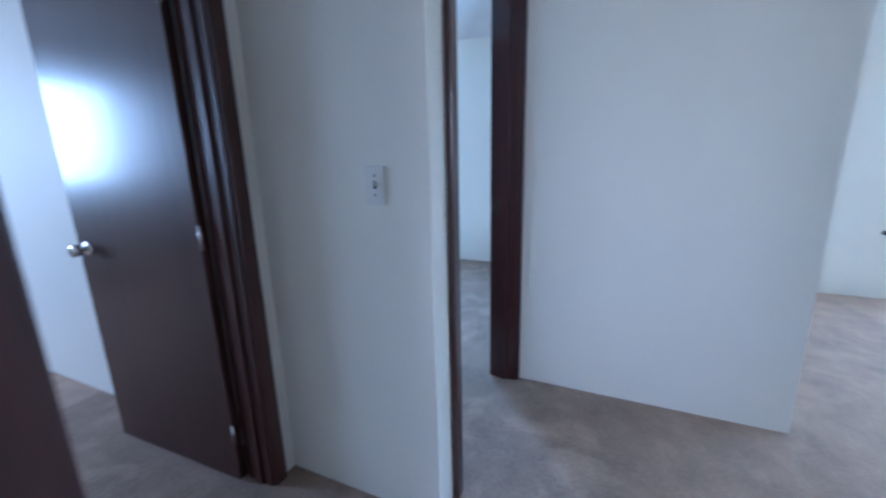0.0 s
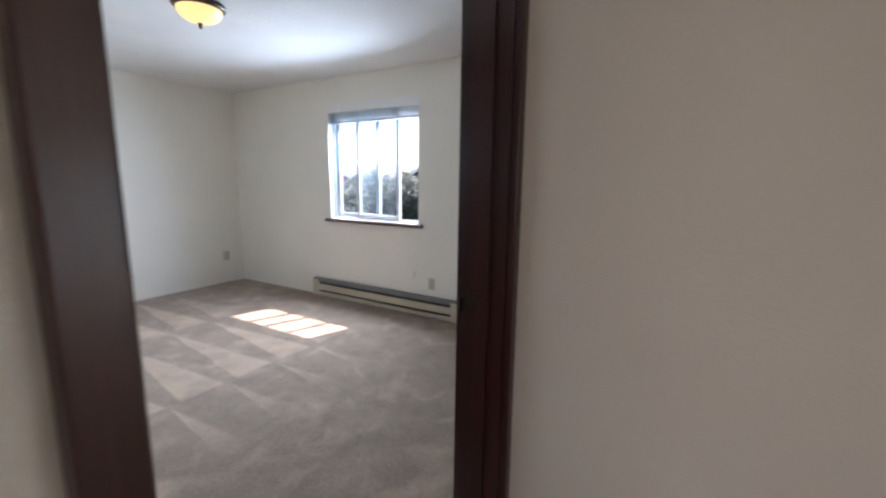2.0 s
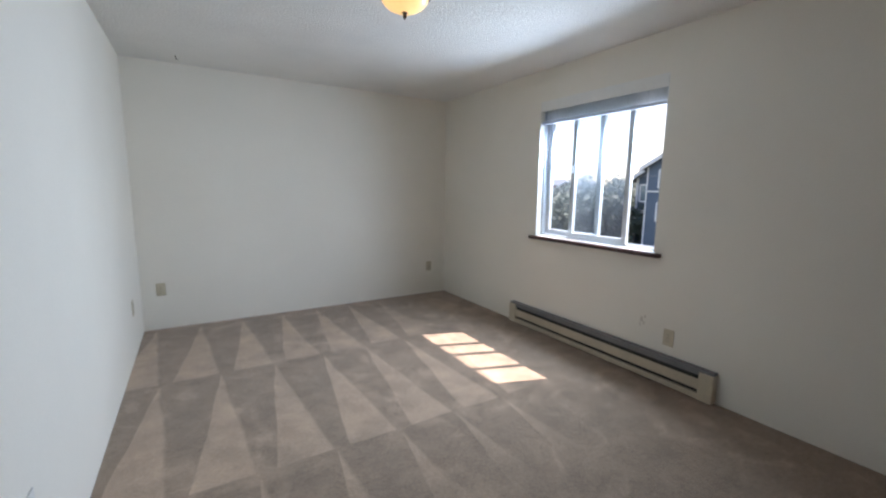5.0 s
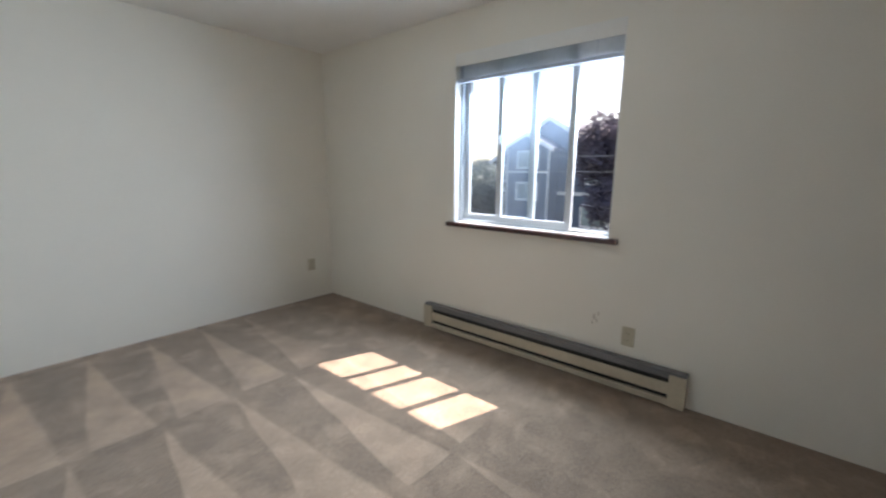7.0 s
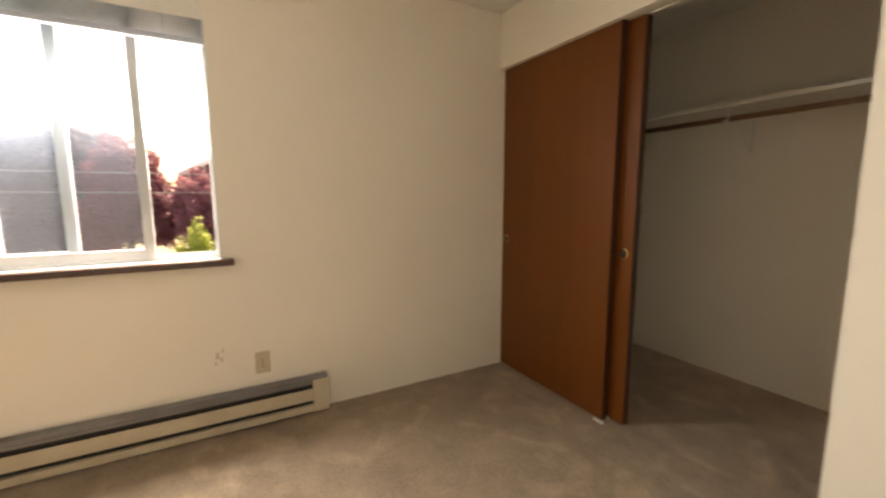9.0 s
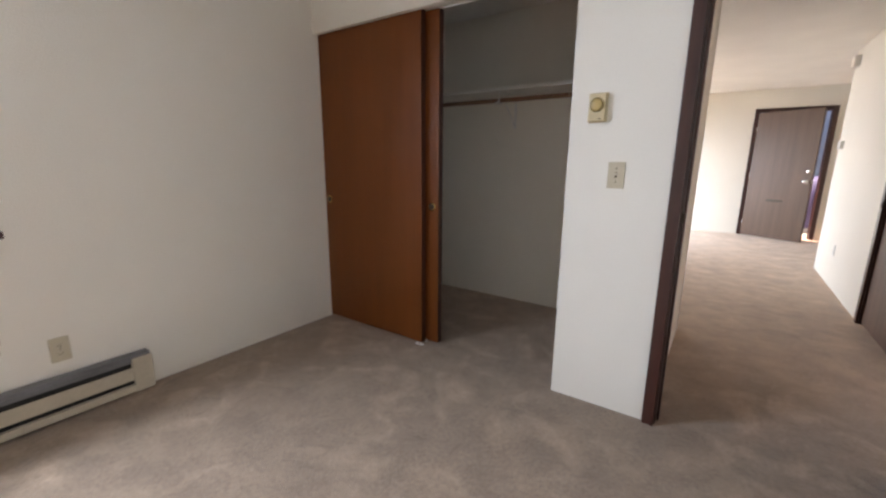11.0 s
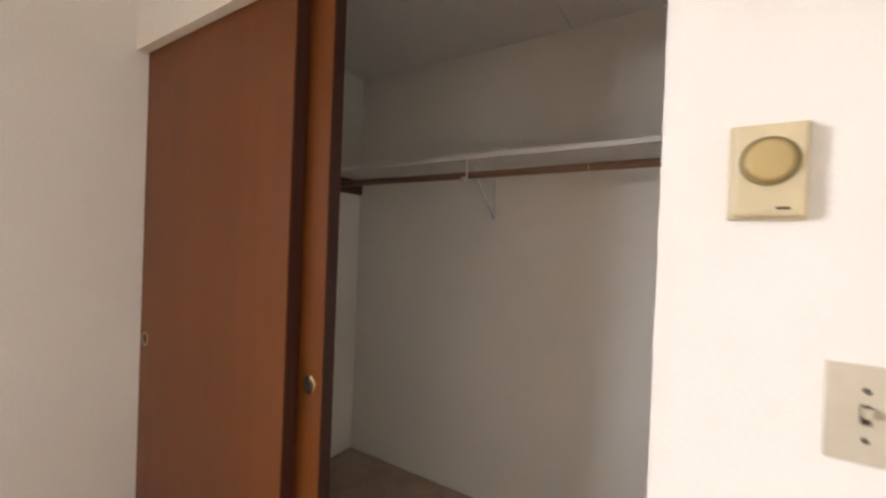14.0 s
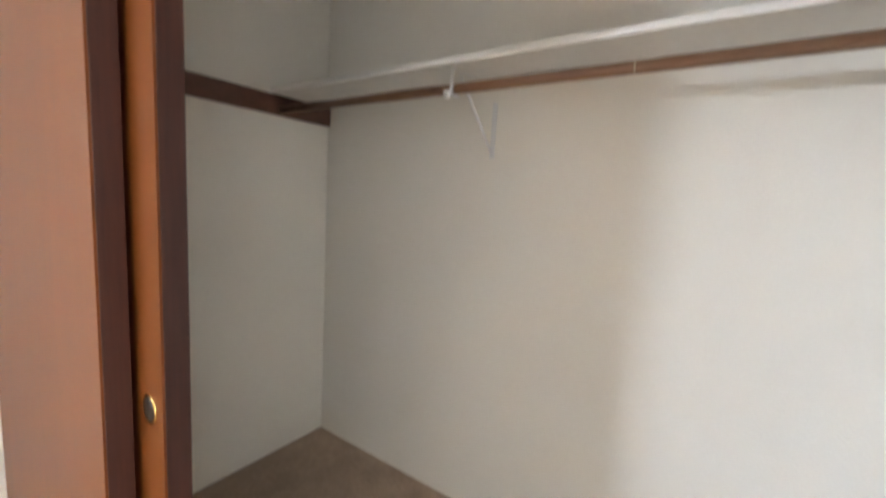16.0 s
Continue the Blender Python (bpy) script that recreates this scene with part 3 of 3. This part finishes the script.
# ---- doors ----
def knob(parent, at, way, material, label, far=0.058):
    """A round knob with a rose at the point at, standing out along way."""
    m = Matrix.Translation(at) @ Vector(way).to_track_quat("Z", "Y").to_matrix().to_4x4()
    k = part("door_knob", lathe(bmesh.new(), [(0.011, 0.004), (0.011, far - 0.034), (0.020, far - 0.030), (0.0265, far - 0.020), (0.0265, far - 0.004), (0.022, far), (0.008, far + 0.001)], m, 24), material, parent, label)
    part("rose", lathe(bmesh.new(), [(0.032, 0), (0.031, 0.004), (0.024, 0.008)], m, 24), material, k)


def hinged_door(name, hinge, angle, wide, high, thick, material, label, metal, both=True, knob_z=0.92, side=1):
    """A flush door leaf from its hinge; angle: the way it points, degrees from +x."""
    d = thing(name, 0, 0, 0, label, "door")
    part("leaf", boxes((0, wide, -thick / 2, thick / 2, 0.012, high), bevel=0.002), material, d)
    knob(d, (wide - 0.065, thick / 2, knob_z), (0, 1, 0), metal, "metal door knob")
    if both:
        knob(d, (wide - 0.065, -thick / 2, knob_z), (0, -1, 0), metal, "metal door knob")
    part("latch_plate", boxes((wide - 0.0008, wide + 0.0012, -0.012, 0.012, knob_z - 0.028, knob_z + 0.028)), metal, d)
    for z in (0.22, 1.02, 1.80):
        part("hinge", tube(bmesh.new(), (-0.004, side * thick / 2, z - 0.045), (-0.004, side * thick / 2, z + 0.045), 0.006, 10), metal, d)
    d.matrix_world = Matrix.Translation(hinge) @ pose(0, 0, 0, 0, 0, angle)
    return d


hinged_door("bedroom_door", (DX0 + 0.004 - 0.022, -0.02, 0), 88.0, 0.755, 2.03, 0.035, DOORW, "dark-stained flush door standing open against the bedroom wall", BRASS, knob_z=1.0, side=-1)
hinged_door("hall_room_door", (ND1 - 0.02, NY + 0.135, 0), 91.2, 0.775, 2.03, 0.035, DOORW, "glossy dark-stained flush door standing open", CHROME, knob_z=0.93)
hinged_door("hall_closet_door", (HX - 0.03, HD1 - 0.003, 0), -90, HD1 - HD0 - 0.006, 2.035, 0.035, ENTRY, "closed brown flush door in the hall wall", BRONZE, both=True, knob_z=0.945, side=1)
ed = hinged_door("entry_door", (ED1 - 0.005, LIV_S + 0.0, 0), 148, 0.905, 2.06, 0.042, ENTRY, "brown entry door standing ajar, with a mail slot", CHROME, knob_z=0.96, side=-1)
mt = ed.matrix_world


def on_entry(x, z):
    return mt @ Vector((x, -0.021, z))


nrm = (mt.to_3x3() @ Vector((0, -1, 0))).normalized()
m = Matrix.Translation(on_entry(0.84, 1.12)) @ nrm.to_track_quat("Z", "Y").to_matrix().to_4x4()
part("deadbolt", lathe(bmesh.new(), [(0.030, 0), (0.029, 0.006), (0.020, 0.014)], m, 20), CHROME, ed, "chrome deadbolt")
bm = boxes((0.33, 0.56, -0.026, -0.021, 0.615, 0.655), bevel=0.002)
bm.transform(mt)
part("mail_slot", bm, BRONZE, ed, "dark metal mail slot")


# ---- closet ----
def sliding_panel(x0, x1, y0, y1, pulls, label):
    p = thing("closet_door", (x0 + x1) / 2, (y0 + y1) / 2, 0.01, label, "closet door", "closet doors")
    part("face", boxes((x0 + 0.001, x1 - 0.001, y1 - 0.004, y1, 0.012, 2.094)), PANEL, p)
    part("core", boxes((x0, x1, y0, y1 - 0.004, 0.010, 2.095), bevel=0.0015), PEDGE, p, "dark red-brown edge banding")
    for x in pulls:
        m = Matrix.Translation((x, y1, 0.94)) @ pose(0, 0, 0, -90)
        c = part("finger_pull", lathe(bmesh.new(), [(0.0275, -0.001), (0.0275, 0.0015), (0.0225, 0.0018)], m, 24), BRASS, p, "round brass finger pull")
        part("cup", lathe(bmesh.new(), [(0.0215, 0.0018), (0.0213, 0.0022), (0.004, 0.0021)], m, 24), BRONZE, c, "dark hollow of the pull")
    return p


sliding_panel(-0.925, -0.004, -0.086, -0.042, (-0.045,), "reddish-brown veneer sliding closet door")
sliding_panel(-1.018, -0.12, -0.142, -0.098, (-0.965,), "reddish-brown veneer sliding closet door behind the other")
trk = thing("closet_track", -0.93, -0.085, 2.08, "white painted double track under the closet header", "door track")
part("rail", boxes((-1.855, -0.002, -0.066, -0.062, 2.097, 2.102)), METALW, trk)
part("rail", boxes((-1.855, -0.002, -0.122, -0.118, 2.097, 2.102)), METALW, trk)
gd = thing("floor_guide", -0.915, -0.085, 0, "small white plastic guide for the sliding doors", "door guide")
part("foot", boxes((-0.935, -0.895, -0.094, -0.089, 0, 0.018), bevel=0.001), PLATEW, gd)
part("tongue", boxes((-0.945, -0.885, -0.040, -0.018, 0, 0.006), bevel=0.001), PLATEW, gd)

CB, CW = -1.267, -2.22
sh = thing("closet_shelf", -1.1, CB, 1.74, "white painted wooden shelf along the closet wall", "shelf")
part("board", boxes((CW, -0.0, CB, -0.947, 1.760, 1.780)), SHELF, sh)
part("front_edge", boxes((CW, -0.0, -0.947, -0.935, 1.759, 1.781), bevel=0.002), SHELF, sh)
cl = thing("rod_support", 0, -0.9, 1.67, "dark-stained wooden cleat on the closet wall", "cleat", "closet cleats")
part("cleat", boxes((-0.020, 0, CB, -0.565, 1.668, 1.757), bevel=0.002), CLEAT, cl)
cl2 = thing("rod_support", CW, -0.9, 1.67, "dark-stained wooden cleat on the closet wall", "cleat", "closet cleats")
part("cleat", boxes((CW, CW + 0.020, CB, -0.565, 1.668, 1.757), bevel=0.002), CLEAT, cl2)
rd = thing("closet_rod", -1.1, -0.985, 1.69, "round wooden hanging rod under the shelf", "closet rod")
part("rod", tube(bmesh.new(), (CW + 0.021, -0.985, 1.695), (-0.021, -0.985, 1.695), 0.0165, 20), ROD, rd)
part("sticker", tube(bmesh.new(), (-1.52, -0.985, 1.695), (-1.523, -0.985, 1.695), 0.0172, 20), PLATE, rd)
bk = thing("shelf_bracket", -0.976, -1.1, 1.5, "white metal shelf and rod bracket", "bracket")
part("wall_plate", boxes((-0.986, -0.966, CB, CB + 0.004, 1.50, 1.712)), METALW, bk)
part("arm", boxes((-0.984, -0.968, CB + 0.02, -0.965, 1.755, 1.760)), METALW, bk)
part("brace", tube(bmesh.new(), (-0.976, CB + 0.004, 1.515), (-0.976, -1.005, 1.745), 0.005, 8), METALW, bk)
part("rod_hook", boxes((-0.981, -0.971, -0.962, -0.955, 1.668, 1.757), (-0.981, -0.971, -1.005, -0.955, 1.668, 1.675), bevel=0.001), METALW, bk)
part("end_cap", boxes((-0.972, -0.952, -0.966, -0.945, 1.660, 1.684), bevel=0.004), PLATEW, bk, "white plastic cap")
ub = thing("upper_board", -2.08, -0.6, 2.03, "brown wooden board fixed high in the closet", "board")
part("board", boxes((CW, -1.944, -1.014, -0.13, 2.026, 2.045), bevel=0.002), BOARD, ub)

# ---- outside ----
G = -3.2
ASPHALT = mat("ground_mix", (0.10, 0.11, 0.07), 0.9, 0, 0.4, 0.15, 2.0, 0.4, 0.05)
BLUE = mat("blue_siding", (0.11, 0.15, 0.20), 0.7, 0, 0.12, 0.5, 6, 0.1, 0.01)
RED = mat("red_siding", (0.22, 0.045, 0.05), 0.7, 0, 0.12, 0.5, 6, 0.1, 0.01)
TANS = mat("tan_siding", (0.30, 0.27, 0.22), 0.7, 0, 0.12, 0.5, 6, 0.1, 0.01)
ROOF = mat("roof_shingle", (0.09, 0.10, 0.12), 0.85, 0, 0.25, 1.5, 9, 0.3, 0.02)
WHITE = mat("white_trim", (0.75, 0.76, 0.76), 0.5, 0, 0.06, 2, 20, 0)
HGLASS = mat("house_glass", (0.25, 0.32, 0.36), 0.12, 0.3, 0.2, 1, 5, 0)
BARK = mat("bark", (0.06, 0.045, 0.035), 0.9, 0, 0.3, 4, 30, 0.6, 0.02)
WIRE = mat("wire", (0.30, 0.31, 0.32), 0.6, 0, 0.1, 2, 20, 0)
tagged(part("ground", boxes((0.5, 900, -700, 700, G - 1, G)), ASPHALT), "rough green and grey ground outside", kind="structure")
tagged(part("outer_wall", boxes((0.005, 0.14, -7.1, 4.78, G, -0.25)), TANS), "tan painted lower wall of the building", kind="structure")


def house(name, x, y, wide, deep, eave, ridge, wall, label, windows, porch=()):
    """A house whose west front looks at us: x of its front, y of its middle; gable to the front."""
    h = thing(name, x, y, G, label, "house")
    y0, y1 = y - wide / 2, y + wide / 2
    bm = boxes((x, x + deep, y0, y1, G, eave))
    for xx in (x, x + deep - 0.2):
        a = [bm.verts.new((xx + dx, yy, zz)) for dx in (0, 0.2) for yy, zz in ((y0, eave), (y1, eave), (y, ridge))]
        bm.faces.new(a[0:3]), bm.faces.new(a[3:6])
        for i in range(3):
            j = (i + 1) % 3
            bm.faces.new((a[i], a[j], a[j + 3], a[i + 3]))
    part("wall", bm, wall, h)
    for s in (-1, 1):
        bm = bmesh.new()
        slope = (ridge - eave) / (wide / 2)
        o = 0.5
        pts = [(y, ridge), (y + s * (wide / 2 + o), eave - slope * o)]
        vs = [bm.verts.new((xx, yy, zz + dz)) for xx in (x - 0.5, x + deep + 0.5) for dz in (0.02, 0.22) for yy, zz in pts]
        for f in ((0, 1, 3, 2), (4, 6, 7, 5), (0, 4, 5, 1), (2, 3, 7, 6), (0, 2, 6, 4), (1, 5, 7, 3)):
            bm.faces.new([vs[i] for i in f])
        part("roof", bm, ROOF, h)
        bm = bmesh.new()
        vs = [bm.verts.new((xx, yy, zz + dz)) for xx in (x - 0.55, x - 0.5) for dz in (-0.10, 0.2) for yy, zz in pts]
        for f in ((0, 1, 3, 2), (4, 6, 7, 5), (0, 4, 5, 1), (2, 3, 7, 6), (0, 2, 6, 4), (1, 5, 7, 3)):
            bm.faces.new([vs[i] for i in f])
        part("barge_board", bm, WHITE, h)
    for wy, wz, ww, wh in windows:
        w = part("window", boxes((x - 0.06, x + 0.02, wy - ww / 2 - 0.12, wy + ww / 2 + 0.12, wz - wh / 2 - 0.12, wz - wh / 2), (x - 0.06, x + 0.02, wy - ww / 2 - 0.12, wy + ww / 2 + 0.12, wz + wh / 2, wz + wh / 2 + 0.12),
                                 (x - 0.06, x + 0.02, wy - ww / 2 - 0.12, wy - ww / 2, wz - wh / 2, wz + wh / 2), (x - 0.06, x + 0.02, wy + ww / 2, wy + ww / 2 + 0.12, wz - wh / 2, wz + wh / 2),
                                 (x - 0.05, x + 0.02, wy - 0.04, wy + 0.04, wz - wh / 2, wz + wh / 2)), WHITE, h, "white window frame")
        part("pane", boxes((x - 0.03, x + 0.01, wy - ww / 2, wy + ww / 2, wz - wh / 2, wz + wh / 2)), HGLASS, w)
    part("belt_board", boxes((x - 0.05, x - 0.001, y0, y1, -0.3, -0.05)), WHITE, h)
    for yy in (y0, y1 - 0.16):
        part("corner_board", boxes((x - 0.05, x - 0.001, yy, yy + 0.16, G, eave)), WHITE, h)
    for py, pw, pz, pr, out in porch:
        bm = boxes((x - out, x - 0.06, py - pw / 2, py + pw / 2, G, pz))
        a = [bm.verts.new((xx, yy, zz)) for xx in (x - out, x - 0.06) for yy, zz in ((py - pw / 2, pz), (py + pw / 2, pz), (py, pr))]
        bm.faces.new(a[0:3]), bm.faces.new(a[3:6])
        for i in range(3):
            j = (i + 1) % 3
            bm.faces.new((a[i], a[j], a[j + 3], a[i + 3]))
        b = part("front_bay", bm, wall, h)
        for s in (-1, 1):
            bm = bmesh.new()
            sl = (pr - pz) / (pw / 2)
            pts = [(py, pr), (py + s * (pw / 2 + 0.4), pz - sl * 0.4)]
            vs = [bm.verts.new((xx, yy, zz + dz)) for xx in (x - out - 0.35, x - 0.06) for dz in (0.02, 0.22) for yy, zz in pts]
            for f in ((0, 1, 3, 2), (4, 6, 7, 5), (0, 4, 5, 1), (2, 3, 7, 6), (0, 2, 6, 4), (1, 5, 7, 3)):
                bm.faces.new([vs[i] for i in f])
            part("bay_roof", bm, ROOF, b)
            bm = bmesh.new()
            vs = [bm.verts.new((xx, yy, zz + dz)) for xx in (x - out - 0.42, x - out - 0.352) for dz in (-0.08, 0.2) for yy, zz in pts]
            for f in ((0, 1, 3, 2), (4, 6, 7, 5), (0, 4, 5, 1), (2, 3, 7, 6), (0, 2, 6, 4), (1, 5, 7, 3)):
                bm.faces.new([vs[i] for i in f])
            part("bay_barge_board", bm, WHITE, b)
        xo, hw = x - out, 0.22 * pw
        for wz, wh in ((pz - 0.8, 1.05), (pz - 3.05, 1.1)):
            z0, z1, a, c = wz - wh / 2, wz + wh / 2, py - hw, py + hw
            w = part("bay_window", boxes((xo - 0.06, xo - 0.001, a - 0.12, c + 0.12, z0 - 0.12, z0), (xo - 0.06, xo - 0.001, a - 0.12, c + 0.12, z1, z1 + 0.12),
                                         (xo - 0.06, xo - 0.001, a - 0.12, a, z0, z1), (xo - 0.06, xo - 0.001, c, c + 0.12, z0, z1), (xo - 0.05, xo - 0.001, py - 0.04, py + 0.04, z0, z1)), WHITE, b, "white window frame")
            part("pane", boxes((xo - 0.03, xo - 0.002, a, c, z0, z1)), HGLASS, w)
        for yy in (py - pw / 2, py + pw / 2 - 0.09):
            part("bay_corner_board", boxes((xo - 0.05, xo - 0.001, yy, yy + 0.09, G, pz)), WHITE, b)
        part("bay_belt_board", boxes((xo - 0.045, xo - 0.001, py - pw / 2 + 0.09, py + pw / 2 - 0.09, pz - 1.72, pz - 1.62)), WHITE, b)
    return h


def leaves(name, crowns, size, count, seed):
    """Many small leaf-like clumps spread over and in uneven ellipsoids."""
    rnd = random.Random(seed)
    vs, fs = [], []
    for (cx, cy, cz), (rx, ry, rz), share in crowns:
        for _ in range(int(count * share)):
            d = Vector((rnd.gauss(0, 1), rnd.gauss(0, 1), rnd.gauss(0, 1))).normalized()
            lump = 0.75 + 0.35 * noise.noise(d * 2.3 + Vector((seed, 0, 0)))
            r = lump * (rnd.random() ** 0.35)
            c = Vector((cx + d.x * rx * r, cy + d.y * ry * r, cz + d.z * rz * r))
            u = Vector((rnd.gauss(0, 1), rnd.gauss(0, 1), rnd.gauss(0, 1))).normalized()
            w = u.orthogonal().normalized()
            s = size * rnd.uniform(0.6, 1.3)
            k = len(vs)
            vs += [c - u * s, c + w * s * 0.5 + u.cross(w) * s * 0.15, c + u * s, c - w * s * 0.5 + u.cross(w) * s * 0.15]
            fs.append((k, k + 1, k + 2, k + 3))
    me = bpy.data.meshes.new(name)
    me.from_pydata([tuple(v) for v in vs], [], fs)
    return me


def tree(name, x, y, trunk_r, crowns, leaf_mat, size, count, seed, label):
    t = thing(name, x, y, G, label, "tree")
    top = max(c[0][2] for c in crowns)
    bm = bmesh.new()
    segs, rows = 8, []
    for i in range(6):
        k = i / 5
        rows.append([bm.verts.new((x + 0.2 * math.sin(k * 3 + seed) + trunk_r * (1 - 0.7 * k) * math.cos(a), y + 0.2 * math.cos(k * 2 + seed) - 0.2 * math.cos(seed) + trunk_r * (1 - 0.7 * k) * math.sin(a), G + (top - G) * k))
                     for a in [2 * math.pi * j / segs for j in range(segs)]])
    for a, c in zip(rows, rows[1:]):
        for j in range(segs):
            bm.faces.new((a[j], a[(j + 1) % segs], c[(j + 1) % segs], c[j]))
    tr = part("trunk", bm, BARK, t)
    for (cx, cy, cz), r, _ in crowns:
        z0 = G + (top - G) * 0.45
        part("limb", tube(bmesh.new(), (x, y, min(z0, cz - 0.6)), (cx, cy, cz), trunk_r * 0.3, 7), BARK, tr)
    me = leaves("crown", crowns, size, count, seed)
    me.materials.append(leaf_mat)
    c = new("crown", me)
    c.parent = t
    c.matrix_parent_inverse = t.matrix_world.inverted()
    return t


PURPLE = thin("purple_leaf", (0.24, 0.09, 0.12), 0.35)
DARKG = thin("dark_leaf", (0.115, 0.10, 0.13), 0.25)
GREEN = thin("green_leaf", (0.22, 0.30, 0.06), 0.4)
FARG = thin("far_leaf", (0.10, 0.13, 0.10), 0.3)
house("blue_house", 26.0, 14.6, 9.0, 10, 2.3, 5.1, BLUE, "blue-grey two-storey house with white trim", ((18.2, 1.2, 1.0, 1.1), (11.2, 1.2, 1.2, 1.2), (11.2, -1.7, 1.6, 1.4)), ((15.6, 3.4, 3.0, 3.95, 1.6),))
house("red_house", 27.0, -0.8, 8.0, 10, 2.6, 4.7, RED, "dark red two-storey house with white trim", ((-4.3, 1.8, 0.8, 1.2),), ((0.85, 2.9, 3.0, 3.75, 1.2), (-2.05, 2.9, 3.0, 3.75, 1.2)))
house("far_house", 62, 58, 9, 8, 0.8, 3.0, TANS, "tan house far down the street", ((56, -0.6, 1.4, 1.2), (60, -0.6, 1.4, 1.2)))
house("far_house", 70, 44, 9, 8, 0.6, 2.8, BLUE, "grey house far down the street", ((42, -0.8, 1.4, 1.2), (46, -0.8, 1.4, 1.2)))
house("far_house", 75, 76, 10, 8, 1.4, 3.8, RED, "brick-red house far down the street", ((74, 0, 1.4, 1.2), (78, 0, 1.4, 1.2)))
tree("dark_tree", 22.0, 8.4, 0.25, (((22, 9.2, 2.5), (2.2, 2.5, 2.8), 0.4), ((22.5, 6.9, 2.3), (2.0, 2.2, 2.7), 0.4), ((21.6, 8.2, -0.4), (2.0, 2.6, 2.0), 0.2)), DARKG, 0.13, 26000, 3, "large dark-leaved street tree")
tree("purple_tree", 21.0, 5.2, 0.22, (((21, 5.2, 2.0), (1.8, 1.9, 2.4), 0.5), ((21.3, 4.2, 0.2), (1.6, 1.6, 2.0), 0.3), ((20.6, 6.1, 0.0), (1.4, 1.5, 2.0), 0.2)), PURPLE, 0.11, 22000, 5, "purple-leaved plum tree by the street")
tree("purple_tree", 19.5, 2.0, 0.2, (((19.5, 2.4, 0.6), (1.6, 1.5, 2.2), 0.6), ((19.3, 1.2, -0.9), (1.4, 1.3, 1.5), 0.4)), PURPLE, 0.10, 18000, 8, "purple-leaved plum tree by the street")
tree("green_shrub", 10.5, 2.25, 0.06, (((10.5, 2.25, -0.5), (0.42, 0.45, 1.35), 0.6), ((10.4, 2.65, -0.8), (0.3, 0.3, 1.1), 0.4)), GREEN, 0.05, 5000, 11, "bright green young conifer")
tree("yellow_shrub", 16.0, -0.2, 0.06, (((16, -0.2, -1.2), (0.9, 1.3, 1.1), 1.0),), GREEN, 0.07, 5000, 12, "low yellow-green flowering garden shrub")
rnd = random.Random(4)
for i in range(34):
    d, az = rnd.uniform(30, 80), radians(rnd.uniform(34, 60))
    x, y = d * math.sin(az), d * math.cos(az)
    hgt = 1.2 + d * rnd.uniform(0.012, 0.052)
    tree("far_tree", x, y, 0.2, (((x, y, (hgt + G) / 2), (2.4, 2.6, (hgt - G) / 1.8), 0.6), ((x + 1, y - 2, (hgt + G) / 2 - 0.6), (2.2, 2.2, (hgt - G) / 2.3), 0.4)), FARG, 0.28, 1700, 20 + i, "hazy green tree down the street")
far = leaves("far_woods", tuple(((420 * math.sin(radians(a)), 420 * math.cos(radians(a)), G + 4), (22, 26, 9 + 5 * math.sin(a * 1.7)), 1 / 34) for a in range(20, 122, 3)), 2.6, 16000, 40)
far.materials.append(FARG)
tagged(new("far_woods", far), "distant wooded ridge", "woods", kind="stuff")


def power_line(x, z0, z1, label):
    w = thing("power_line", x, 0, z0, label, "power line")
    bm = bmesh.new()
    rings = []
    for i in range(25):
        k = i / 24
        y, z = -30 + 70 * k, z0 + (z1 - z0) * k - 0.8 * (1 - (2 * k - 1) ** 2)
        rings.append([bm.verts.new((x + 0.013 * math.cos(a), y, z + 0.013 * math.sin(a))) for a in [2 * math.pi * q / 6 for q in range(6)]])
    for a, c in zip(rings, rings[1:]):
        for q in range(6):
            bm.faces.new((a[q], a[(q + 1) % 6], c[(q + 1) % 6], c[q]))
    part("cable", bm, WIRE, w)
    for yy, zz in ((-30, z0), (40, z1)):
        part("pole", tube(bmesh.new(), (x, yy, G), (x, yy, zz + 0.6), 0.13, 8), BARK, w)


power_line(15.0, 2.7, 2.9, "grey power cable over the street")
power_line(15.6, 2.1, 2.2, "grey telephone cable over the street")
power_line(12.0, 5.6, 5.9, "grey power cable high over the street")
# the landing outside the entry door
structure("landing_floor", TANS, (-5.2, -1.2, -9.0, -7.1, -0.3, -0.02), label="tan concrete landing outside the entry")
structure("landing_wall", BLUE, (-5.2, -1.2, -9.12, -9.0, -0.3, 2.6), (-5.32, -5.2, -9.12, -7.1, -0.3, 2.6), label="blue-grey wall across the landing")
COVER = mat("purple_cover", (0.055, 0.045, 0.11), 0.7, 0, 0.25, 6, 60, 0.3, 0.004)
# invented form for an unidentified dark purple object past the door gap
cv = thing("covered_object", -3.87, -8.1, -0.02, "unidentified dark purple covered object on the landing", "grill")
part("cover", lathe(bmesh.new(), [(0.24, 0.10), (0.27, 0.14), (0.25, 0.45), (0.28, 0.70), (0.24, 0.92), (0.12, 1.02), (0.02, 1.04)], Matrix.Translation((-3.87, -8.1, -0.02)), 20), COVER, cv)
for dx, dy in ((-0.16, -0.16), (0.16, -0.16), (-0.16, 0.16), (0.16, 0.16)):
    part("leg", tube(bmesh.new(), (-3.87 + dx, -8.1 + dy, -0.02), (-3.87 + dx, -8.1 + dy, 0.2), 0.015, 8), BRONZE, cv)
